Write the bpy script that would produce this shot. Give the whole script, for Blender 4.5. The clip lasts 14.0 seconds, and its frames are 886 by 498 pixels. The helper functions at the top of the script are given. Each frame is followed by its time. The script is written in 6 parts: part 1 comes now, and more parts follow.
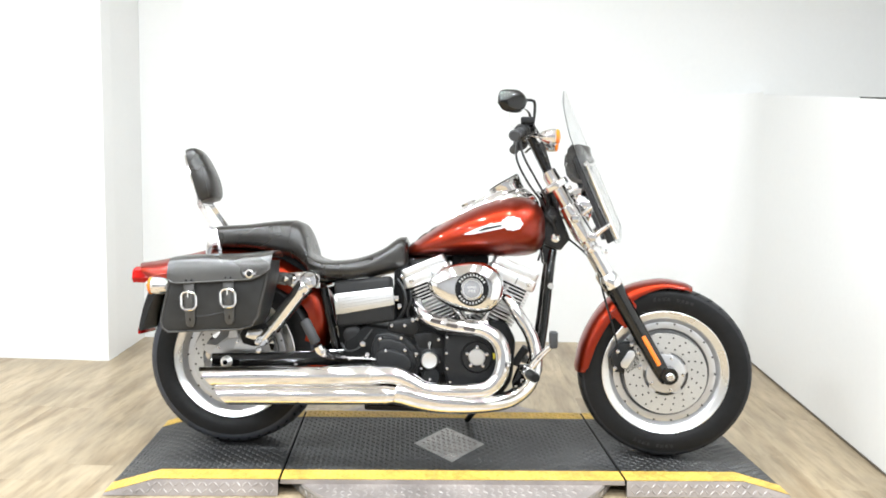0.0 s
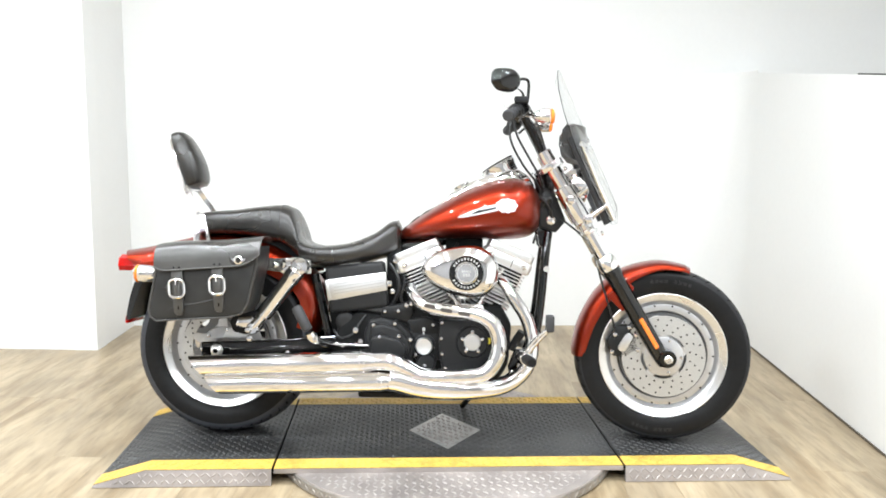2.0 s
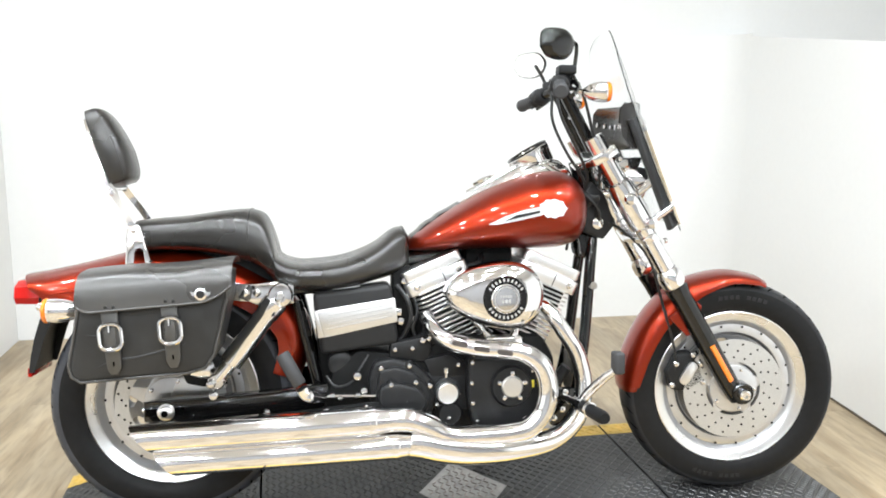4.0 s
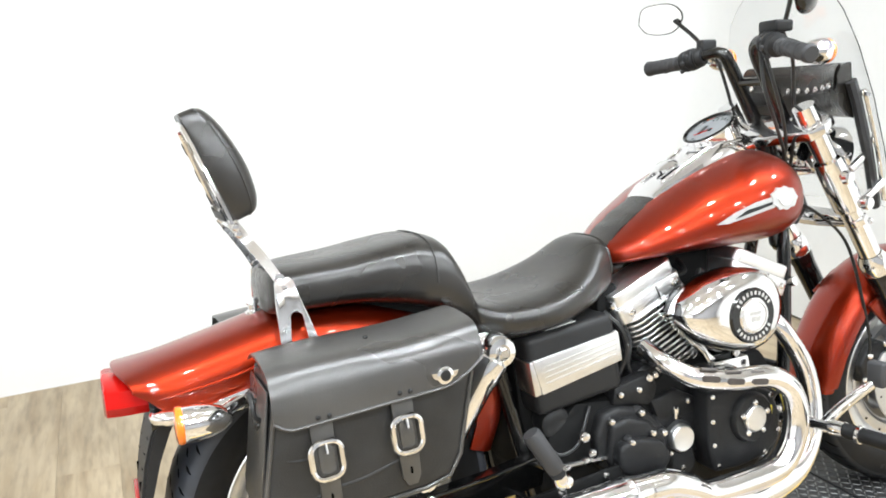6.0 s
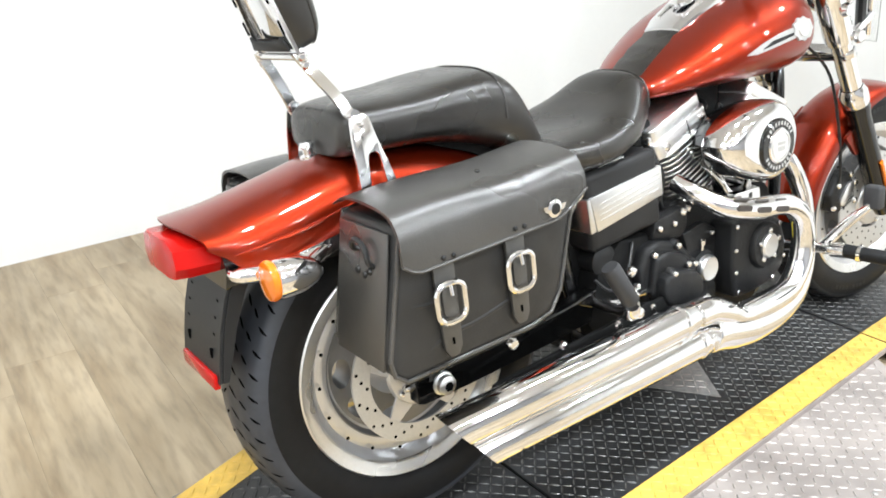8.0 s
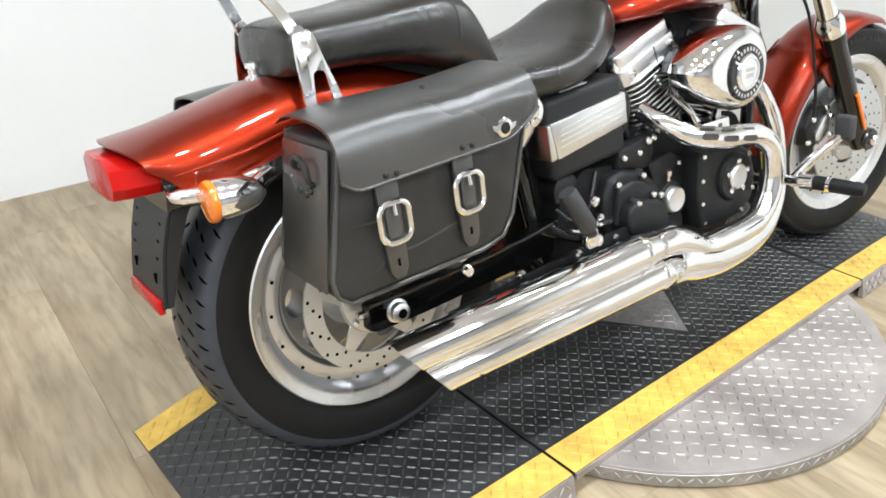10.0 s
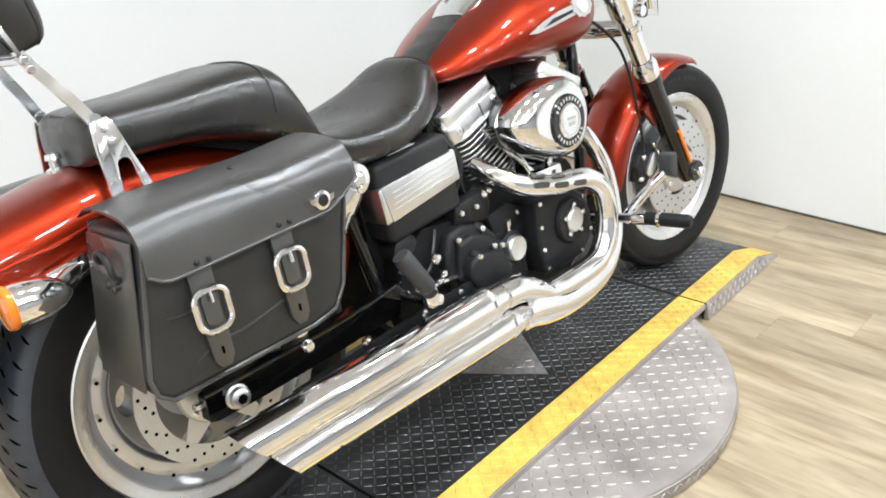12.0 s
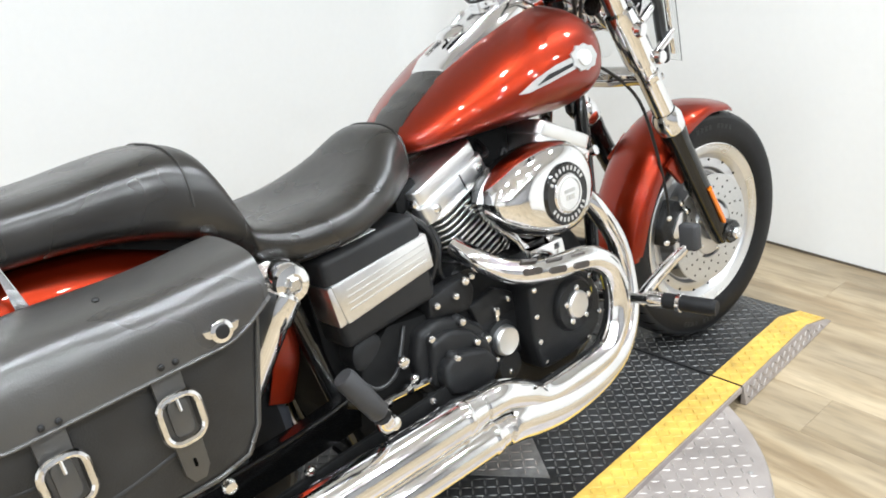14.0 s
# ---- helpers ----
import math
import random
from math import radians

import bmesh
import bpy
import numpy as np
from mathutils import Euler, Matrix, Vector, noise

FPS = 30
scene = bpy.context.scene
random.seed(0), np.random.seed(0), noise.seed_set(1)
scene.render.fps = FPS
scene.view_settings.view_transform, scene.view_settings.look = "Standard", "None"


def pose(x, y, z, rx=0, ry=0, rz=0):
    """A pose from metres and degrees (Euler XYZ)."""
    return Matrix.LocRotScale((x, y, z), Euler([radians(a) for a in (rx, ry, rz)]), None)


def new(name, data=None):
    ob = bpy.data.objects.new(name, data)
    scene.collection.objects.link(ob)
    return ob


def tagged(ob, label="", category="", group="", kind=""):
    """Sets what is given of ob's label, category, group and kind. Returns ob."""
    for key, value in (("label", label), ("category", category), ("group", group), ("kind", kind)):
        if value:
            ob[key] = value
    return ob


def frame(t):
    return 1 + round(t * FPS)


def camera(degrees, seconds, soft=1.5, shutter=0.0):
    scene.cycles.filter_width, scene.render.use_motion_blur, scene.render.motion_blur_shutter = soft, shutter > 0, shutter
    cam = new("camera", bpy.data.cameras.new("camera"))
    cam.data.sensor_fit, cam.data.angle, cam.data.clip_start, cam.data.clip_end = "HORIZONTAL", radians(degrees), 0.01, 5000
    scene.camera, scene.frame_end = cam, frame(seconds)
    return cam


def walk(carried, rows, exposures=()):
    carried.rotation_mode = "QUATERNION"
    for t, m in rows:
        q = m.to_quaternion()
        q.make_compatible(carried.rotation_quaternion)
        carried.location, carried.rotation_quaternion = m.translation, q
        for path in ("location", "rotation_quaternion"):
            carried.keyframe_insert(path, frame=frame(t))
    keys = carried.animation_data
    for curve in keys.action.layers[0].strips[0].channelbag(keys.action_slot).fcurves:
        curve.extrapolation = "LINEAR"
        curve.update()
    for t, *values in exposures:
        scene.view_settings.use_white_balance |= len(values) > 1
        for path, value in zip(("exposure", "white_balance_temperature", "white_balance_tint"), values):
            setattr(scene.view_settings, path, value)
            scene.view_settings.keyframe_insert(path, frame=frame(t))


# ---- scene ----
cam = camera(59.1, 14.0, soft=1.8)
DECK = 0.055                    # height of the display deck over the floor
# seconds, eye x y z over the deck, yaw (left), pitch (up), roll
ROWS = [
    (0, 0.831, -2.896, 1.109, 0.99, -6.73, 1.42),
    (0.5, 0.831, -2.892, 1.109, 0.71, -6.98, 1.07),
    (1, 0.832, -2.887, 1.108, 0.81, -6.87, 1.18),
    (1.5, 0.841, -2.879, 1.101, 0.68, -6.67, 0.76),
    (2, 0.823, -2.839, 1.099, 0.34, -7.86, 0.85),
    (2.2, 0.828, -2.814, 1.113, 360.47, -8.34, 0.83),
    (4.3, 0.359, -1.992, 1.162, -9.51, -10.93, 0.71),
    (4.5, 0.317, -1.905, 1.121, -7.79, -8.58, -1.95),
    (5, 0.047, -1.613, 1.196, -9.09, -12.14, -2.27),
    (5.5, -0.226, -1.456, 1.224, -16.12, -13.89, -2.06),
    (6, -0.358, -1.343, 1.218, -23.58, -14.54, -1.07),
    (6.5, -0.456, -1.142, 1.210, -24.12, -13.27, -3.49),
    (7, -0.550, -1.062, 1.225, -23.66, -15.47, -5.24),
    (7.5, -0.665, -1.054, 1.182, -32.47, -20.00, -3.41),
    (8, -0.695, -1.080, 1.127, -35.72, -23.65, 0.13),
    (8.2, -0.690, -1.081, 1.121, 324.74, -25.62, 1.62),
    (10.3, -0.613, -1.123, 1.066, -36.79, -27.12, -0.63),
    (10.5, -0.597, -1.124, 1.066, -38.16, -26.56, -0.94),
    (11, -0.564, -1.145, 1.074, -41.85, -25.43, -1.54),
    (11.5, -0.542, -1.147, 1.081, -44.90, -24.70, -0.54),
    (12, -0.543, -1.160, 1.087, -45.15, -23.39, -2.02),
    (12.5, -0.591, -1.152, 1.120, -43.91, -22.09, -1.18),
    (13, -0.569, -1.139, 1.122, -44.83, -26.83, -9.04),
    (13.5, -0.352, -1.095, 1.091, -42.73, -24.44, -5.29),
    (14, -0.224, -1.070, 1.132, -40.67, -22.41, -3.62),
]


def eye_pose(x, y, z, yaw, pitch, roll):
    return pose(x, y, z + DECK, 90 + pitch, 0, yaw) @ pose(0, 0, 0, 0, 0, roll)


EXPOSURES = [(0, 0.10, 6280, 10), (7.5, 0.14, 6280, 10), (8.2, 0.09, 6280, 10), (10.3, -0.19, 6200, 10), (11.5, -0.20, 6200, 10), (12.5, -0.14, 6200, 10), (13, -0.20, 6200, 10), (14, -0.13, 6200, 10)]
walk(cam, [(t, eye_pose(*r)) for t, *r in ROWS], EXPOSURES)

# ---- world and lights ----
world = bpy.data.worlds.new("world")
scene.world = world
world.use_nodes = True
world.node_tree.nodes["Background"].inputs[0].default_value = (0.9, 0.95, 1.0, 1)
world.node_tree.nodes["Background"].inputs[1].default_value = 0.6
CEILING = 3.1
LAMP_W = 23.5


# ---- materials ----
def material(name, color, rough=0.5, metal=0.0, coat=0.0, vary=0.08, scale=40.0, bump=0.0, bump_scale=300.0,
             rough_vary=0.0, coarse=6.0, rnd=0.0, spec=0.5, wrinkle=0.0):
    """A painted, leather, metal or plastic surface with variation at two scales."""
    m = bpy.data.materials.new(name)
    m.use_nodes = True
    nt = m.node_tree
    b = nt.nodes["Principled BSDF"]
    b.inputs["Roughness"].default_value = rough
    b.inputs["Metallic"].default_value = metal
    b.inputs["Coat Weight"].default_value = coat
    b.inputs["Coat Roughness"].default_value = 0.03
    b.inputs["Specular IOR Level"].default_value = spec
    tc = nt.nodes.new("ShaderNodeTexCoord")
    fine, big = nt.nodes.new("ShaderNodeTexNoise"), nt.nodes.new("ShaderNodeTexNoise")
    fine.inputs["Scale"].default_value, big.inputs["Scale"].default_value = scale, coarse
    fine.inputs["Detail"].default_value = 4
    for n in (fine, big):
        nt.links.new(tc.outputs["Object"], n.inputs["Vector"])
    add = nt.nodes.new("ShaderNodeMath")
    add.operation = "ADD"
    nt.links.new(fine.outputs["Fac"], add.inputs[0])
    nt.links.new(big.outputs["Fac"], add.inputs[1])
    rng = nt.nodes.new("ShaderNodeMapRange")
    rng.inputs["From Min"].default_value, rng.inputs["From Max"].default_value = 0.6, 1.4
    rng.inputs["To Min"].default_value, rng.inputs["To Max"].default_value = 1 - vary, 1 + vary
    nt.links.new(add.outputs[0], rng.inputs["Value"])
    fac = rng.outputs[0]
    if rnd:
        info = nt.nodes.new("ShaderNodeObjectInfo")
        r2 = nt.nodes.new("ShaderNodeMapRange")
        r2.inputs["To Min"].default_value, r2.inputs["To Max"].default_value = 1 - rnd, 1 + rnd
        nt.links.new(info.outputs["Random"], r2.inputs["Value"])
        mul = nt.nodes.new("ShaderNodeMath")
        mul.operation = "MULTIPLY"
        nt.links.new(fac, mul.inputs[0])
        nt.links.new(r2.outputs[0], mul.inputs[1])
        fac = mul.outputs[0]
    mix = nt.nodes.new("ShaderNodeVectorMath")
    mix.operation = "SCALE"
    mix.inputs[0].default_value = color
    nt.links.new(fac, mix.inputs["Scale"])
    nt.links.new(mix.outputs[0], b.inputs["Base Color"])
    if rough_vary:
        rr = nt.nodes.new("ShaderNodeMapRange")
        rr.inputs["From Min"].default_value, rr.inputs["From Max"].default_value = 0.3, 0.7
        rr.inputs["To Min"].default_value, rr.inputs["To Max"].default_value = max(rough - rough_vary, 0.01), rough + rough_vary
        nt.links.new(big.outputs["Fac"], rr.inputs["Value"])
        nt.links.new(rr.outputs[0], b.inputs["Roughness"])
    if bump:
        bn, bp = nt.nodes.new("ShaderNodeTexNoise"), nt.nodes.new("ShaderNodeBump")
        bn.inputs["Scale"].default_value, bn.inputs["Detail"].default_value = bump_scale, 3
        bp.inputs["Strength"].default_value, bp.inputs["Distance"].default_value = bump, 0.002
        nt.links.new(tc.outputs["Object"], bn.inputs["Vector"])
        nt.links.new(bn.outputs["Fac"], bp.inputs["Height"])
        nt.links.new(bp.outputs[0], b.inputs["Normal"])
        if wrinkle:
            wn, wb = nt.nodes.new("ShaderNodeTexNoise"), nt.nodes.new("ShaderNodeBump")
            wn.inputs["Scale"].default_value, wn.inputs["Detail"].default_value = 13.0, 2
            wn.inputs["Distortion"].default_value = 0.6
            wb.inputs["Strength"].default_value, wb.inputs["Distance"].default_value = wrinkle, 0.02
            nt.links.new(tc.outputs["Object"], wn.inputs["Vector"])
            nt.links.new(wn.outputs["Fac"], wb.inputs["Height"])
            nt.links.new(wb.outputs[0], bp.inputs["Normal"])
    return m


def emitter(name, color, strength):
    m = bpy.data.materials.new(name)
    m.use_nodes = True
    b = m.node_tree.nodes["Principled BSDF"]
    b.inputs["Emission Color"].default_value = (*color, 1)
    b.inputs["Emission Strength"].default_value = strength
    return m


def clear(name, color, rough=0.02, ior=1.45, alpha=None):
    m = bpy.data.materials.new(name)
    m.use_nodes = True
    b = m.node_tree.nodes["Principled BSDF"]
    b.inputs["Base Color"].default_value = (*color, 1)
    b.inputs["Roughness"].default_value = rough
    b.inputs["IOR"].default_value = ior
    b.inputs["Transmission Weight"].default_value = 1.0
    if alpha is not None:
        b.inputs["Alpha"].default_value = alpha
    return m


M_WALL = material("white_wall", (0.80, 0.80, 0.79), 0.55, vary=0.015, bump=0.05, bump_scale=120, coarse=1.2)
M_CEIL = material("ceiling_paint", (0.72, 0.72, 0.72), 0.8, vary=0.02)
M_UNSEEN_GREY = material("unseen_wall_grey", (0.32, 0.32, 0.33), 0.7, vary=0.06, coarse=1.0)
M_PAINT = material("copper_red_paint", (0.270, 0.0190, 0.0030), 0.38, metal=0.92, coat=0.70, vary=0.10, scale=900, coarse=3)
M_CHROME = material("chrome", (0.88, 0.88, 0.89), 0.075, metal=1.0, vary=0.03, rough_vary=0.03)
M_STEEL = material("satin_aluminium", (0.80, 0.80, 0.80), 0.3, metal=1.0, vary=0.06, scale=120, rough_vary=0.06)
M_ROCKER = material("satin_chrome", (0.86, 0.86, 0.86), 0.36, metal=1.0, vary=0.05, rough_vary=0.05)
M_RIM = material("cast_silver", (0.64, 0.64, 0.65), 0.32, metal=0.8, vary=0.05, scale=60)
# wheel casting in a darker colour that holds the shade inside the rim
M_RIM_SHADED = material("shaded_cast_metal", (0.27, 0.27, 0.275), 0.42, metal=0.8, vary=0.08, scale=60)
M_DISC = material("brushed_steel", (0.58, 0.58, 0.575), 0.38, metal=0.75, vary=0.10, scale=200)
M_BLACK = material("gloss_black", (0.003, 0.003, 0.003), 0.14, coat=0.2, vary=0.2)
M_ENGINE = material("wrinkle_black", (0.011, 0.011, 0.0115), 0.42, vary=0.15, scale=80, bump=0.35, bump_scale=900, spec=0.27)
M_CASE = material("oily_black_casting", (0.006, 0.006, 0.006), 0.6, vary=0.3, scale=60, bump=0.3, bump_scale=400, spec=0.15)
M_MATTE = material("matt_black_plastic", (0.016, 0.016, 0.0165), 0.46, vary=0.12, bump=0.1, bump_scale=500, spec=0.28)
M_RUBBER = material("tyre_rubber", (0.0095, 0.0095, 0.010), 0.46, vary=0.25, scale=60, bump=0.1, bump_scale=500, spec=0.18, rough_vary=0.06)
M_TYRETREAD = material("worn_tread_rubber", (0.036, 0.039, 0.047), 0.40, vary=0.25, scale=50, bump=0.1, bump_scale=400, rough_vary=0.06, spec=0.4)
M_SHOULDER = material("tread_rubber", (0.017, 0.0175, 0.019), 0.45, vary=0.25, scale=50, bump=0.1, bump_scale=400, rough_vary=0.06, spec=0.28)
# flat black: painted shade of holes, slots and grooves, also plain black marks
M_SHADE_MARK = material("shade_and_mark_black", (0.003, 0.003, 0.003), 0.9, vary=0.1, spec=0.0)
M_SLOT = material("slot_shadow_steel", (0.09, 0.08, 0.075), 0.5, metal=0.6, vary=0.2)
M_GRIP = material("grip_rubber", (0.034, 0.034, 0.036), 0.6, vary=0.1, bump=0.2, bump_scale=200)
M_SEAT = material("seat_vinyl", (0.014, 0.0125, 0.0108), 0.28, vary=0.45, scale=18, bump=0.14, bump_scale=600, rough_vary=0.08, coarse=8, wrinkle=0.06, spec=0.72)
M_BAG = material("bag_leather", (0.041, 0.0388, 0.036), 0.33, vary=0.25, scale=16, bump=0.2, bump_scale=420, rough_vary=0.09, coarse=7, wrinkle=0.06, spec=0.95)
M_BAGCLOTH = material("bag_side_leather", (0.0245, 0.0243, 0.0240), 0.42, vary=0.30, scale=20, bump=0.3, bump_scale=420, rough_vary=0.08, wrinkle=0.10, spec=0.40)
M_RED = material("red_lens", (0.42, 0.006, 0.004), 0.18, vary=0.06, spec=0.25)
M_TAG = material("yellow_tag", (0.75, 0.62, 0.05), 0.5)
M_DARK_EDGE = material("dark_edge_strip", (0.05, 0.05, 0.05), 0.8)
M_AMBER = material("amber_lens", (0.80, 0.19, 0.008), 0.12, coat=0.8, vary=0.10)
M_WHITELENS = material("clear_lens", (0.75, 0.76, 0.78), 0.08, metal=0.7, vary=0.05)
M_MIRROR = material("mirror_glass", (0.9, 0.9, 0.9), 0.02, metal=1.0, vary=0.01)
M_SHIELD = clear("windshield_acrylic", (0.95, 0.957, 0.96), 0.01, 1.19)
M_DECK = material("black_tread_plate", (0.034, 0.034, 0.035), 0.42, metal=0.3, vary=0.3, scale=30, rough_vary=0.1, coarse=5)
M_TREAD = material("worn_tread_bars", (0.105, 0.105, 0.103), 0.38, metal=0.65, vary=0.7, scale=6, rough_vary=0.12, coarse=2.5)
M_YELLOW = material("yellow_safety_paint", (0.62, 0.400, 0.075), 0.50, vary=0.32, scale=38, bump=0.1, bump_scale=200, coarse=9)
M_PLATE = material("aluminium_tread_plate", (0.37, 0.330, 0.308), 0.50, metal=0.5, vary=0.30, scale=10, rough_vary=0.12, coarse=2.5)
M_TREAD_SIDE = material("bright_worn_tread", (0.42, 0.382, 0.360), 0.45, metal=0.55, vary=0.40, scale=10, rough_vary=0.1)
M_GALV = material("worn_steel_patch", (0.40, 0.39, 0.38), 0.45, metal=0.8, vary=0.3, scale=60, coarse=12)
M_CABLE = material("black_cable", (0.012, 0.012, 0.012), 0.4)
M_LABEL = material("paper_label", (0.75, 0.75, 0.74), 0.5)
M_GAUGE = material("gauge_face", (0.24, 0.25, 0.26), 0.25, vary=0.08)
M_JOINT = material("floor_joint", (0.34, 0.265, 0.175), 0.8)
M_GAP_SHADE = material("floor_gap_shade", (0.10, 0.08, 0.06), 0.6)
M_LAMP = emitter("lamp_diffuser", (0.95, 0.98, 1.0), 30.0)


def wood_floor():
    """Light oak laminate: board tone from the object, grain stretched along the board."""
    m = bpy.data.materials.new("oak_laminate")
    m.use_nodes = True
    nt = m.node_tree
    b = nt.nodes["Principled BSDF"]
    tc, mp = nt.nodes.new("ShaderNodeTexCoord"), nt.nodes.new("ShaderNodeMapping")
    mp.inputs["Scale"].default_value = (1.0, 6.0, 1.0)
    info = nt.nodes.new("ShaderNodeObjectInfo")
    off = nt.nodes.new("ShaderNodeVectorMath")
    off.operation = "SCALE"
    off.inputs[0].default_value = (37.0, 19.0, 5.0)
    nt.links.new(info.outputs["Random"], off.inputs["Scale"])
    nt.links.new(tc.outputs["Object"], mp.inputs["Vector"])
    nt.links.new(off.outputs[0], mp.inputs["Location"])
    grain = nt.nodes.new("ShaderNodeTexNoise")
    grain.inputs["Scale"].default_value, grain.inputs["Detail"].default_value, grain.inputs["Distortion"].default_value = 2.2, 5, 0.35
    nt.links.new(mp.outputs[0], grain.inputs["Vector"])
    ramp = nt.nodes.new("ShaderNodeValToRGB")
    e = ramp.color_ramp.elements
    e[0].position, e[0].color = 0.26, (0.222, 0.158, 0.088, 1)
    e[1].position, e[1].color = 0.76, (0.455, 0.364, 0.243, 1)
    mid = ramp.color_ramp.elements.new(0.48)
    mid.color = (0.345, 0.268, 0.168, 1)
    nt.links.new(grain.outputs["Fac"], ramp.inputs["Fac"])
    tone = nt.nodes.new("ShaderNodeMapRange")
    tone.inputs["To Min"].default_value, tone.inputs["To Max"].default_value = 0.95, 1.05
    nt.links.new(info.outputs["Random"], tone.inputs["Value"])
    mul = nt.nodes.new("ShaderNodeVectorMath")
    mul.operation = "SCALE"
    nt.links.new(ramp.outputs["Color"], mul.inputs[0])
    nt.links.new(tone.outputs[0], mul.inputs["Scale"])
    pores = nt.nodes.new("ShaderNodeTexNoise")
    pores.inputs["Scale"].default_value, pores.inputs["Detail"].default_value = 9.0, 4
    nt.links.new(mp.outputs[0], pores.inputs["Vector"])
    spread = nt.nodes.new("ShaderNodeMapRange")
    spread.inputs["From Min"].default_value, spread.inputs["From Max"].default_value = 0.32, 0.55
    spread.inputs["To Min"].default_value, spread.inputs["To Max"].default_value = 0.80, 1.03
    nt.links.new(pores.outputs["Fac"], spread.inputs["Value"])
    mul2 = nt.nodes.new("ShaderNodeVectorMath")
    mul2.operation = "SCALE"
    nt.links.new(mul.outputs[0], mul2.inputs[0])
    nt.links.new(spread.outputs[0], mul2.inputs["Scale"])
    # broad cloudy figure that runs over several boards
    geo, cloud, cr = nt.nodes.new("ShaderNodeNewGeometry"), nt.nodes.new("ShaderNodeTexNoise"), nt.nodes.new("ShaderNodeMapRange")
    stretch = nt.nodes.new("ShaderNodeMapping")
    stretch.inputs["Scale"].default_value = (3.2, 1.1, 1.0)
    cloud.inputs["Scale"].default_value, cloud.inputs["Detail"].default_value = 1.6, 3
    cr.inputs["From Min"].default_value, cr.inputs["From Max"].default_value = 0.32, 0.62
    cr.inputs["To Min"].default_value, cr.inputs["To Max"].default_value = 0.78, 1.06
    nt.links.new(geo.outputs["Position"], stretch.inputs["Vector"])
    nt.links.new(stretch.outputs[0], cloud.inputs["Vector"])
    nt.links.new(cloud.outputs["Fac"], cr.inputs["Value"])
    mul3 = nt.nodes.new("ShaderNodeVectorMath")
    mul3.operation = "SCALE"
    nt.links.new(mul2.outputs[0], mul3.inputs[0])
    nt.links.new(cr.outputs[0], mul3.inputs["Scale"])
    nt.links.new(mul3.outputs[0], b.inputs["Base Color"])
    b.inputs["Roughness"].default_value = 0.36
    bp = nt.nodes.new("ShaderNodeBump")
    bp.inputs["Strength"].default_value, bp.inputs["Distance"].default_value = 0.15, 0.002
    nt.links.new(grain.outputs["Fac"], bp.inputs["Height"])
    nt.links.new(bp.outputs[0], b.inputs["Normal"])
    return m


M_WOOD = wood_floor()


# ---- mesh helpers ----
def mesh_of(name, bm, mat, angle=38):
    bmesh.ops.recalc_face_normals(bm, faces=bm.faces)
    me = bpy.data.meshes.new(name)
    bm.to_mesh(me)
    bm.free()
    me.materials.append(mat)
    for p in me.polygons:
        p.use_smooth = True
    me.set_sharp_from_angle(angle=radians(angle))
    return me


def part(name, bm, mat, parent, label="", angle=38):
    """One mesh object under a thing or under a part."""
    ob = new(name, mesh_of(name, bm, mat, angle))
    ob.parent = parent
    return tagged(ob, label)


def prism(poly, axis, a, b, bevel=0.0, seg=2):
    """A flat outline (list of 2D points) pushed from a to b along axis."""
    bm = bmesh.new()
    put = {"x": lambda p, d: (d, p[0], p[1]), "y": lambda p, d: (p[0], d, p[1]), "z": lambda p, d: (p[0], p[1], d)}[axis]
    lo = [bm.verts.new(put(p, a)) for p in poly]
    hi = [bm.verts.new(put(p, b)) for p in poly]
    n = len(poly)
    bm.faces.new(lo)
    bm.faces.new(hi[::-1])
    for i in range(n):
        bm.faces.new((lo[i], lo[(i + 1) % n], hi[(i + 1) % n], hi[i]))
    if bevel:
        bmesh.ops.recalc_face_normals(bm, faces=bm.faces)
        bmesh.ops.bevel(bm, geom=bm.edges[:], offset=bevel, segments=seg, profile=0.5, affect="EDGES", clamp_overlap=True)
    return bm


def box(x0, x1, y0, y1, z0, z1, bevel=0.0, seg=2):
    return prism([(x0, z0), (x1, z0), (x1, z1), (x0, z1)], "y", y0, y1, bevel, seg)


def loft(rings, cap=True, closed=True):
    """Skin over a list of rings with equal numbers of points."""
    bm = bmesh.new()
    vs = [[bm.verts.new(p) for p in r] for r in rings]
    n = len(rings[0])
    for a, b in zip(vs, vs[1:]):
        for i in range(n if closed else n - 1):
            j = (i + 1) % n
            bm.faces.new((a[i], a[j], b[j], b[i]))
    if cap and closed:
        bm.faces.new(vs[0][::-1])
        bm.faces.new(vs[-1])
    return bm


def spline(pts, per=6):
    """A smooth way through points of any dimension."""
    p = [np.array(q, float) for q in pts]
    p = [2 * p[0] - p[1]] + p + [2 * p[-1] - p[-2]]
    out = []
    for i in range(1, len(p) - 2):
        for k in range(per):
            t = k / per
            out.append(0.5 * (2 * p[i] + (p[i + 1] - p[i - 1]) * t + (2 * p[i - 1] - 5 * p[i] + 4 * p[i + 1] - p[i + 2]) * t * t
                              + (3 * p[i] - p[i - 1] - 3 * p[i + 1] + p[i + 2]) * t ** 3))
    out.append(p[-2])
    return out


